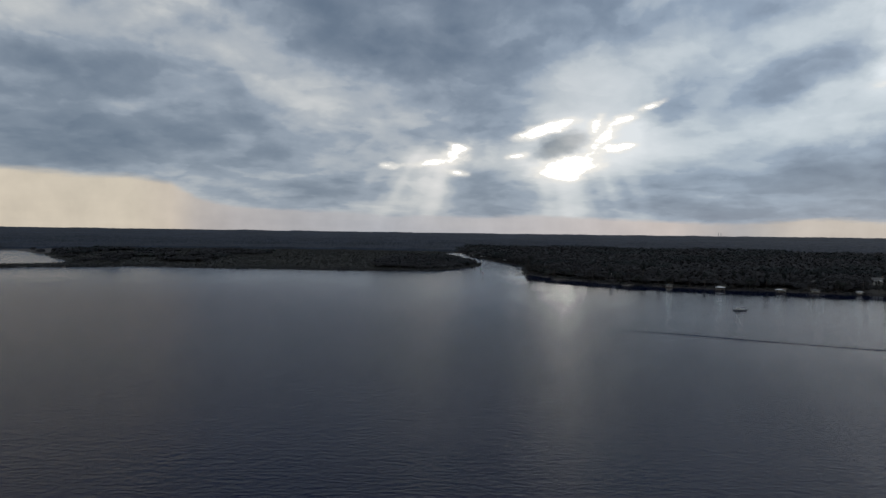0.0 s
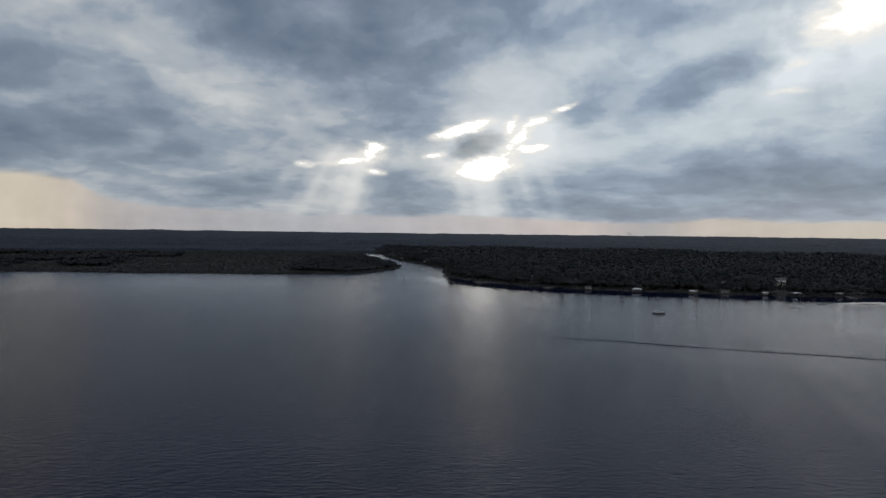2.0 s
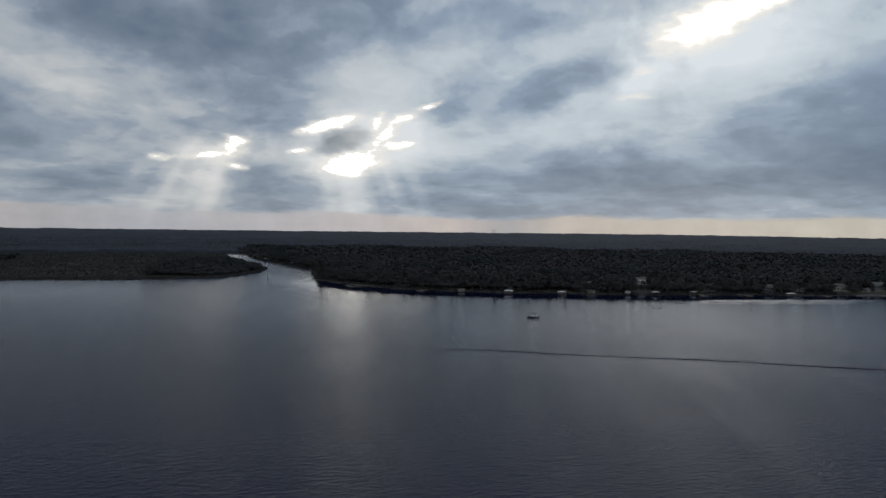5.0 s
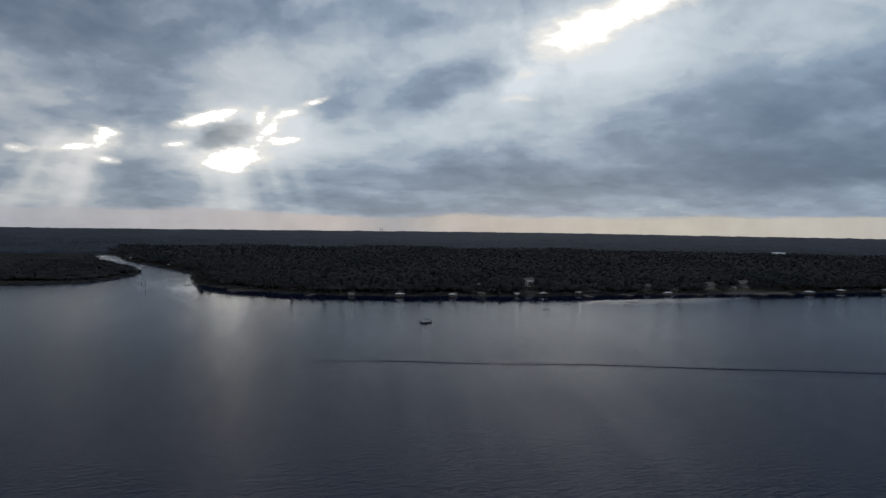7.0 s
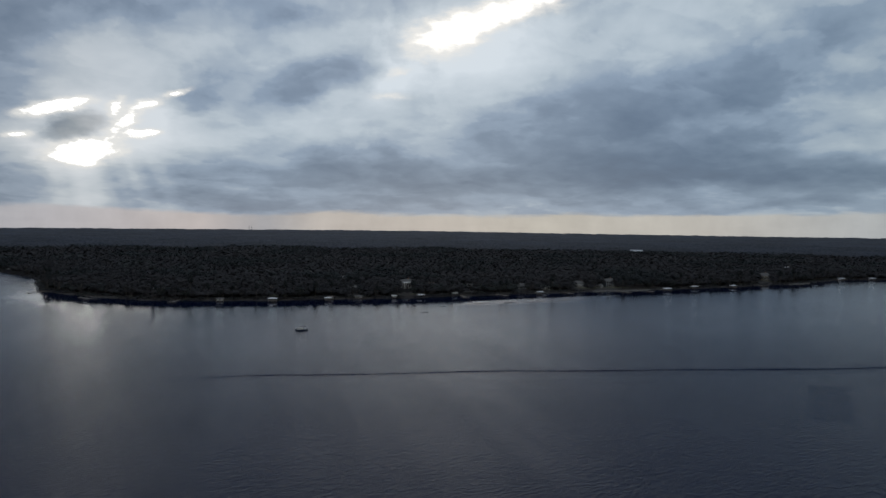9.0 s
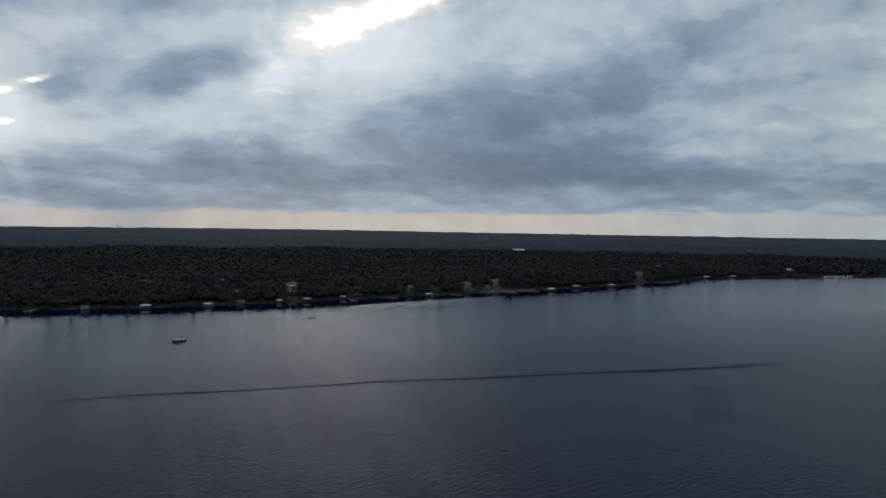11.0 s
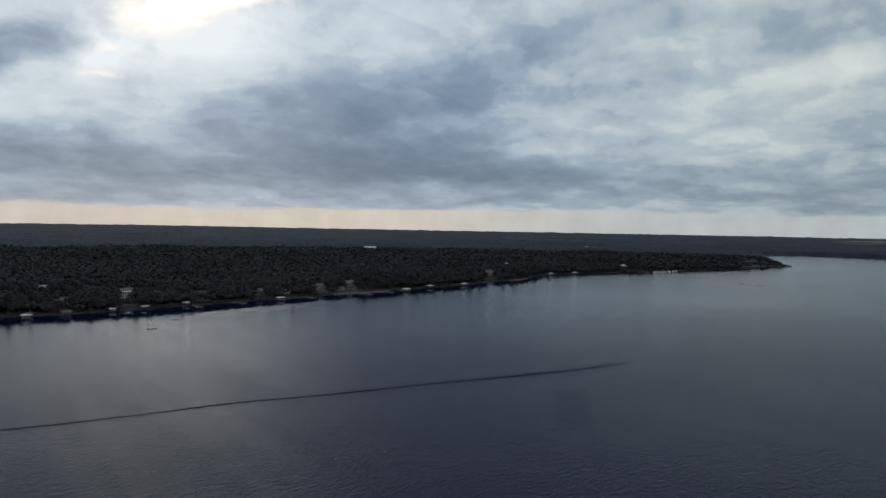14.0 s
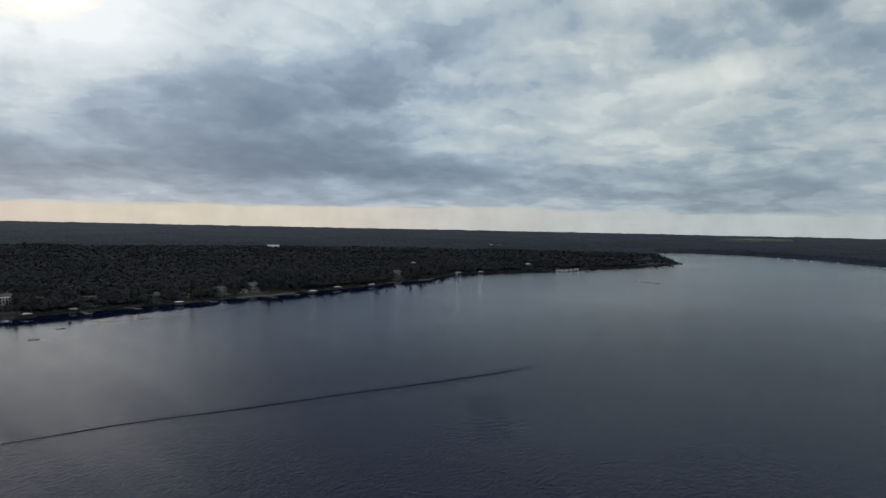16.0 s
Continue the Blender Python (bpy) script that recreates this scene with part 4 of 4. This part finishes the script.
def white_boat(x, y, turn, length, label, group):
    ob = thing("motor_boat", pose(x, y, 0, 0, 0, turn), label, "boat", group)
    part("hull", hull(bmesh.new(), length, length * 0.32, 1.1), HULL, ob)
    bm = bmesh.new()
    prism(bm, [(-length * 0.13, 1.1), (length * 0.13, 1.1), (length * 0.11, 2.4), (-length * 0.11, 2.4)], -length * 0.2, length * 0.22)
    cab = part("cabin", bm, HULL, ob)
    for s in (-1, 1):
        part("side_window", box(bmesh.new(), 0, s * length * 0.124, 1.6, length * 0.3, 0.06, 0.5), DARKGLASS, cab)
    part("flybridge", box(bmesh.new(), -length * 0.05, 0, 3.3, length * 0.25, length * 0.2, 0.12, bevel=0.03), HULL, ob)
    for sx in (-0.14, 0.05):
        for sy in (-0.08, 0.08):
            part("pole", tube(bmesh.new(), (length * sx, length * sy, 2.4), (length * sx, length * sy, 3.32), 0.04), ALU, ob)
    return ob


for k in range(7):
    white_boat(1236 + 9.5 * k, 388 - 4.6 * k + random.uniform(-4, 4), random.uniform(200, 260), random.uniform(9, 13), "white motor cruiser moored at the marina", "boats at the marina")
white_boat(66, 1188, 80, 6.5, "small motor boat under way in the channel", "")


def rowing_shell(x, y, turn, length):
    ob = thing("rowing_shell", pose(x, y, 0, 0, 0, turn), "slender dark rowing boat low on the water", "rowing boat", "rowing shells")
    part("hull", hull(bmesh.new(), length, 0.75, 0.28, -0.12, 0.5, 0.1), NAVY, ob)
    for k in range(4):
        sx = (k - 1.5) * length * 0.14
        s = 1 if k % 2 else -1
        bm = bmesh.new()
        tube(bm, (sx, 0, 0.45), (sx + 0.3, s * 3.0, 0.12), 0.03)
        box(bm, sx + 0.34, s * 3.2, 0.04, 0.22, 0.5, 0.05)
        part("oar", bm, HULL, ob)
        part("rigger", tube(bmesh.new(), (sx, 0, 0.3), (sx + 0.1, s * 0.8, 0.42), 0.03), ALU, ob)
        part("seat", box(bmesh.new(), sx - 0.3, 0, 0.27, 0.3, 0.35, 0.5, bevel=0.08), CANVAS, ob)
    return ob


for x, y, turn, length in ((322, 502, -24, 6.6), (362, 529, -28, 6.2), (1075, 210, -30, 13), (1063, 196, -32, 12), (1088, 226, -28, 12)):
    rowing_shell(x, y, turn, length)


# ---- channel markers, piles, mast ----
def marker(x, y, board, label):
    ob = thing("channel_marker", pose(x, y, 0, 0, 0, 20), label, "marker", "channel markers")
    part("pile", tube(bmesh.new(), (0, 0, -3), (0, 0, 5.2), 0.32, 0.28, 8), TIMBER, ob)
    part("board", box(bmesh.new(), 0, -0.35, 3.8, 1.1, 0.08, 1.1, bevel=0.02), board, ob)
    part("lantern", tube(bmesh.new(), (0, 0, 5.2), (0, 0, 5.9), 0.18, 0.1, 8), STEEL, ob)


marker(48, 881, GREEN, "timber channel marker with a green board at the river mouth")
marker(45, 777, RED, "timber channel marker with a red board at the river mouth")

def mast(x, y, tall):
    ob = thing("radio_mast", pose(x, y, 24, 0, 0, 0), "thin steel lattice mast over the far woods", "mast", "far masts")
    bm = bmesh.new()
    for k in range(3):
        a = radians(120 * k)
        tube(bm, (2.2 * math.cos(a), 2.2 * math.sin(a), -6), (1.2 * math.cos(a), 1.2 * math.sin(a), tall), 0.6, 0.5)
    for i in range(int(tall / 4)):
        for k in range(3):
            a, b = radians(120 * k + 120 * (i % 2)), radians(120 * k + 120)
            tube(bm, (2.0 * math.cos(a), 2.0 * math.sin(a), 4 * i), (2.0 * math.cos(b), 2.0 * math.sin(b), 4 * i + 4), 0.15)
    part("lattice", bm, STEEL, ob)


mast(1737, 4421, 44)
mast(1752, 4415, 42)


# ---- wake ----
def wave_line(points, width, height, seed):
    """A low, broken swell along a smooth line on the water."""
    rs = np.random.RandomState(seed)
    p = np.array(points, float)
    s = np.linspace(0, len(p) - 1, 260)
    x, y = np.interp(s, range(len(p)), p[:, 0]), np.interp(s, range(len(p)), p[:, 1])
    ker = np.hanning(41) / np.hanning(41).sum()
    x = np.convolve(np.pad(x, 20, "edge"), ker, "valid")
    y = np.convolve(np.pad(y, 20, "edge"), ker, "valid")
    dx, dy = np.gradient(x), np.gradient(y)
    n = np.stack([-dy, dx], -1) / np.hypot(dx, dy)[:, None]
    jig = np.convolve(rs.randn(300), np.hanning(41) / 6, "valid")[:260]
    h = height * (0.86 + 0.14 * np.sin(np.arange(260) * 0.13 + seed) + 0.10 * np.sin(np.arange(260) * 0.047 + 2.3 * seed)) * np.minimum(1, np.minimum(np.arange(260), 259 - np.arange(260)) / 30)
    cols = []
    for k, (off, z) in enumerate(((-0.5, -0.03), (-0.22, 0.45), (0, 1.0), (0.16, 0.4), (0.5, -0.03))):
        q = np.stack([x, y], -1) + n * (off * width + 0.5 * jig)[:, None]
        cols.append(np.concatenate([q, (np.maximum(h * z, -0.03) if z > 0 else np.full(260, -0.03))[:, None]], 1))
    v = np.stack(cols, 1).reshape(-1, 3)
    i, j = np.meshgrid(np.arange(259), np.arange(4), indexing="ij")
    f = np.stack([i * 5 + j, (i + 1) * 5 + j, (i + 1) * 5 + j + 1, i * 5 + j + 1], -1).reshape(-1, 4)
    me = solid("wake_wave", v, f, [WATER])
    me.polygons.foreach_set("use_smooth", np.ones(len(f), bool))
    me.attributes.new("lee", "FLOAT", "POINT").data.foreach_set("value", lee_at(v[:, 0], v[:, 1]))
    ob = new("wake_wave", me)
    ob.parent = water
    return ob


WAKE = [(80, 366), (117, 352), (154, 329), (188, 312), (214, 300), (250, 275), (295, 249), (343, 218), (377, 200), (415, 182)]
wave_line(WAKE, 0.9, 0.26, 1)
for k, (off, hgt) in enumerate(((2.6, 0.07), (-3.0, 0.08), (5.6, 0.05), (-6.4, 0.06), (-10.0, 0.05))):
    wave_line([(x + 0.55 * off, y + 0.83 * off) for x, y in WAKE[k % 3:len(WAKE) - (k * 2) % 4]], 1.0, hgt, k + 2)
for k, off in enumerate((-16, -20, -25, -31, -38)):
    wave_line([(x + 0.55 * off, y + 0.83 * off) for x, y in WAKE[k % 2:5 + k % 3]], 1.8, 0.07, 40 + k)
for k in range(13):
    wave_line([(310 - 4.6 * k, 199 - 2.1 * k), (316 - 4.6 * k, 192 - 2.1 * k), (322 - 4.6 * k, 185 - 2.1 * k)], 1.7, 0.10, 50 + k)
for k in range(6):
    wave_line([(368 + 6 * k, 533 + 3 * k), (420 + 9 * k, 520 + 4 * k), (470 + 12 * k, 508 + 4 * k), (520 + 14 * k, 500 + 3 * k)], 2.4, 0.36 - 0.03 * k, 20 + k)


# ---- trees ----
def clumps(n, rs, radius, low, high, size, flat=0.5, hollow=0.55):
    """n small leaf or twig clumps, uneven four-cornered tufts, filling a crown. Returns corners and quads."""
    u = rs.randn(n, 3)
    u /= np.linalg.norm(u, axis=1)[:, None]
    u *= (hollow + (1 - hollow) * rs.uniform(0, 1, n))[:, None] * (1 + 0.25 * np.sin(u[:, :1] * 5 + rs.uniform(0, 6)))
    c = np.stack([u[:, 0] * radius, u[:, 1] * radius, (low + high) / 2 + u[:, 2] * (high - low) / 2], -1)
    out_ = u + rs.randn(n, 3) * flat
    a = np.cross(out_, rs.randn(n, 3))
    a /= np.linalg.norm(a, axis=1)[:, None]
    b = np.cross(out_, a)
    b /= np.linalg.norm(b, axis=1)[:, None]
    s = size * rs.uniform(0.6, 1.4, (n, 4))
    v = np.stack([c + a * s[:, :1], c + b * s[:, 1:2] * 0.8, c - a * s[:, 2:3], c - b * s[:, 3:] * 0.8], 1).reshape(-1, 3)
    return v, np.arange(4 * n).reshape(-1, 4)


def tree_template(kind, seed):
    """One shore tree: a tapered trunk with limbs and a crown of many tufts."""
    rs = np.random.RandomState(seed)
    h = {"hardwood": 13, "pine": 19, "oak": 11}[kind] * rs.uniform(0.9, 1.15)
    label = {"hardwood": "bare brown winter hardwood tree on the bank", "pine": "tall dark green pine on the bank", "oak": "broad dark green live oak on the bank"}[kind]
    ob = thing("tree", pose(0, 0, -60), label, "tree", "trees on the shore")
    bm = bmesh.new()
    tube(bm, (0, 0, -0.5), (0.15, 0.1, h * 0.5), 0.30, 0.2, 7)
    tube(bm, (0.15, 0.1, h * 0.5), (0.0, 0.3, h * 0.92), 0.2, 0.05, 6)
    part("trunk", bm, BARK, ob)
    lo = {"hardwood": 0.25, "pine": 0.5, "oak": 0.2}[kind] * h
    rad = {"hardwood": 4.6, "pine": 3.2, "oak": 6.0}[kind]
    bm = bmesh.new()
    for k in range(9):
        a, z = rs.uniform(0, 6.28), rs.uniform(lo, h * 0.8)
        reach = rad * rs.uniform(0.6, 0.95)
        tube(bm, (0.1, 0.1, z), (reach * math.cos(a), reach * math.sin(a), z + reach * 0.55), 0.10, 0.03, 5)
    part("limbs", bm, BARK, ob)
    n = {"hardwood": 240, "pine": 150, "oak": 240}[kind]
    v, f = clumps(n, rs, rad, lo, h, {"hardwood": 0.42, "pine": 0.75, "oak": 0.7}[kind], 0.7 if kind == "hardwood" else 0.35, 0.4)
    ob2 = new("crown", solid("crown", v, f, [{"hardwood": HARDWOOD, "pine": PINE, "oak": OAK}[kind]]))
    ob2.parent = ob
    return ob


CLEAR = [(622, 578, 9.0)] + [(row[1], row[2], max(row[3], row[4]) * 0.62 + 1.5) for row in HOUSES]
templates = [tree_template(k, s) for k, s in (("hardwood", 1), ("hardwood", 2), ("hardwood", 3), ("pine", 4), ("pine", 5), ("oak", 6), ("oak", 7))]


def open_ground(x, y):
    """True where a house, or the lawn before it, keeps the trees away."""
    bad = np.zeros(np.shape(x), bool)
    for hx, hy, r in CLEAR:
        a = math.atan2(hx, hy)
        ux, uy = math.sin(a), math.cos(a)
        along_, across = (x - hx) * ux + (y - hy) * uy, (x - hx) * uy - (y - hy) * ux
        bad |= np.hypot(x - hx, y - hy) < r
        wide = hx > 590 or hx == 424
        bad |= (np.abs(across) < r * (0.8 if wide else 0.6)) & (along_ < 0) & (along_ > (-75 if wide else -42))
    return bad


def spread(step, x0, x1, y0, y1, seed):
    rs = np.random.RandomState(seed)
    x, y = np.meshgrid(np.arange(x0, x1, step), np.arange(y0, y1, step))
    return (x + rs.uniform(-0.5, 0.5, x.shape) * step).ravel(), (y + rs.uniform(-0.5, 0.5, y.shape) * step).ravel()


rs = np.random.RandomState(11)
x, y = spread(11, 60, 1250, 380, 1100, 31)
d = shore(x, y)
keep = (d > 2.5) & (d < 16) & (~open_ground(x, y) | (rs.uniform(0, 1, len(x)) < 0.12)) & (np.hypot(x, y) < 1200)
sx, sy = x[keep], y[keep]
order = rs.permutation(len(sx))[:230]
for i in order:
    t = templates[rs.choice([0, 1, 2, 0, 1, 2, 3, 4, 5, 6])]
    k = rs.uniform(0.62, 1.08)
    copy_thing(t, pose(sx[i], sy[i], gz(sx[i], sy[i]) - 0.1, 0, 0, rs.uniform(0, 360)) @ Matrix.Scale(k, 4))
for t in templates:
    for o in (*t.children_recursive, t):
        bpy.data.objects.remove(o)


def crown_shape(n, rs, size, low):
    """Centres and offsets of n tufts on an uneven dome of unit radius and height."""
    u = rs.randn(n, 3)
    u[:, 2] = np.abs(u[:, 2]) * np.where(rs.uniform(0, 1, n) < 0.8, 1, -0.6)
    u /= np.linalg.norm(u, axis=1)[:, None]
    lump = 1 + 0.22 * np.sin(u[:, :1] * 4 + rs.uniform(0, 6)) + 0.15 * np.sin(u[:, 1:2] * 5 + rs.uniform(0, 6))
    c = u * rs.uniform(0.62, 1.0, (n, 1)) * lump
    mid = (low + 1) / 2
    c[:, 2] = mid + c[:, 2] * (1 - mid)
    way_ = u + np.array([0, 0, 1.5]) + rs.randn(n, 3) * 0.3
    a = np.cross(way_, rs.randn(n, 3))
    a /= np.linalg.norm(a, axis=1)[:, None]
    b = np.cross(way_, a)
    b /= np.linalg.norm(b, axis=1)[:, None]
    k = size * rs.uniform(0.6, 1.4, (n, 4, 1))
    off = np.stack([a * k[:, 0], b * k[:, 1], -a * k[:, 2], -b * k[:, 3]], 1)
    return np.repeat(c, 4, 0), off.reshape(-1, 3), np.arange(4 * n).reshape(-1, 4)


def woods(name, label, x, y, base, height, radius, mats, pick, tufts, size, seed, low=0.42):
    """Many trees, joined: each one a crown of tufts over the ground, with a tone of its own."""
    rs = np.random.RandomState(seed)
    vs, fs, ms, ts, n0 = [], [], [], [], 0
    tone = np.clip(0.5 + 0.22 * rs.randn(len(x)) + 0.22 * ripple(x, y, 75, seed + 1), 0, 1)
    kinds = [[crown_shape(tufts, rs, size, low) for _ in range(8)] for _ in mats]
    for m in range(len(mats)):
        for k in range(8):
            idx = np.where((pick == m) & (np.arange(len(x)) % 8 == k))[0]
            if not len(idx):
                continue
            v, o, f = kinds[m][k]
            a = rs.uniform(0, 6.28, len(idx))
            ca, sa, r = np.cos(a)[:, None], np.sin(a)[:, None], radius[idx, None]
            vx, vy = (v[:, 0] + o[:, 0]) * r, (v[:, 1] + o[:, 1]) * r
            w = np.stack([x[idx, None] + vx * ca - vy * sa, y[idx, None] + vx * sa + vy * ca, base[idx, None] + v[:, 2] * height[idx, None] + o[:, 2] * r], -1)
            vs.append(w.reshape(-1, 3))
            fs.append((f[None] + (np.arange(len(idx)) * len(v))[:, None, None] + n0).reshape(-1, 4))
            ms.append(np.full(len(idx) * len(f), m))
            ts.append(np.repeat(tone[idx], len(v)))
            n0 += len(idx) * len(v)
    me = solid(name, np.concatenate(vs), np.concatenate(fs), mats, np.concatenate(ms))
    me.attributes.new("tone", "FLOAT", "POINT").data.foreach_set("value", np.concatenate(ts).astype(np.float32))
    return tagged(new(name, me), label, "woods", kind="stuff")


def forest(name, label, step, lo, hi, far_lo, far_hi, tufts, size, seed):
    rs = np.random.RandomState(seed)
    x, y = spread(step, -1100, 2150, -420, 2050, seed)
    r, az = np.hypot(x, y), np.degrees(np.arctan2(x, y))
    ok = (r > far_lo) & (r < far_hi) & (az > -40) & (az < 108)
    x, y = x[ok], y[ok]
    d = shore(x, y)
    ok = (d > lo) & (d < hi) & ~open_ground(x, y)
    # the west bank is marsh: trees only on its point, by the backwater and far back
    west = (x < 70 - 0.02 * y) & (y < 1990)
    point = (x > -90) & (y > 905) & (y < 1250)
    wood = (x < -330) & (y > 900) & (y < 1450)
    ok &= ~((x < -440) & (y < 960))
    ok &= ~west | point | (wood & (ripple(x, y, 200, 40) > 0.3))
    # the cape is mostly grass
    ok &= ~((x > 1545) & (x < 1760) & (y < 330) & (rs.uniform(0, 1, len(x)) > 0.12 + np.clip((1640 - x) / 300, 0, 1)))
    x, y, d = x[ok], y[ok], d[ok]
    stand = 1.1 * ripple(x, y, 330, 50) + 0.5 * ripple(x, y, 90, 51) + 0.3 * rs.randn(len(x))
    pick = np.where(stand > 0.75, 1, np.where(stand < -1.2, 2, 0))
    height = np.where(pick == 1, 14.5, 11.0) * rs.uniform(0.75, 1.12, len(x)) * np.where((x > -90) & (x < 70) & (y > 960) & (y < 1250), 0.72, np.where(x < 60, 0.6, 1.0)) * np.clip(0.55 + d / 90, 0.55, 1)
    radius = np.where(pick == 1, 3.4, 5.4) * rs.uniform(0.8, 1.25, len(x))
    return woods(name, label, x, y, ground_height(x, y), height, radius, [HARDWOOD, PINE, OAK], pick, tufts, size, seed)


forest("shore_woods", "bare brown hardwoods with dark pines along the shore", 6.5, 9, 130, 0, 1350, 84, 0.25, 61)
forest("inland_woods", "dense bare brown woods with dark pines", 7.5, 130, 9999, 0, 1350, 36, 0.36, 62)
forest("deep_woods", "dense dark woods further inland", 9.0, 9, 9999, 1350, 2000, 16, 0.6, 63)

x, y = spread(6.5, -700, 80, 800, 1760, 71)
d = shore(x, y)
ok = (d > 1) & (x < 70 - 0.02 * y) & (ripple(x, y, 90, 72) > -1.6)
x, y = x[ok], y[ok]
rs = np.random.RandomState(73)
woods("marsh", "low brown and olive marsh reeds and shrubs", x, y, ground_height(x, y) - 0.4, np.where((x < -430) & (y < 960), 0.5, 1) * rs.uniform(0.8, 1.5, len(x)), rs.uniform(3.6, 5.0, len(x)), [REED, OAK], (rs.uniform(0, 1, len(x)) > 0.95).astype(int), 14, 0.30, 74, 0.0)

x, y = spread(3.6, 40, 1760, 190, 1640, 81)
ok = (np.hypot(x, y) < 1800)
x, y = x[ok], y[ok]
d = shore(x, y)
ok = (d > 0.2) & (d < 9) & (ripple(x, y, 30, 82) > -0.5) & ~((x > 585) & (x < 665))
x, y = x[ok], y[ok]
rs = np.random.RandomState(83)
woods("bank_shrubs", "low dark shrubs and reeds along the water's edge", x, y, ground_height(x, y) - 0.3, rs.uniform(1.0, 3.0, len(x)), rs.uniform(1.6, 3.0, len(x)), [HARDWOOD, OAK, REED], rs.choice([0, 0, 1, 2], len(x)), 12, 0.4, 84, 0.0)

x, y = spread(4.5, -640, 60, 780, 1000, 91)
d = shore(x, y)
ok = (d > 0.3) & (d < 16) & (ripple(x, y, 40, 92) > -0.9)
x, y = x[ok], y[ok]
rs = np.random.RandomState(93)
woods("marsh_edge", "low dark shrubs and reeds along the edge of the marsh", x, y, ground_height(x, y) - 0.3, rs.uniform(0.9, 2.2, len(x)), rs.uniform(1.8, 3.4, len(x)), [HARDWOOD, OAK, REED], rs.choice([0, 0, 1, 2], len(x)), 12, 0.4, 94, 0.0)
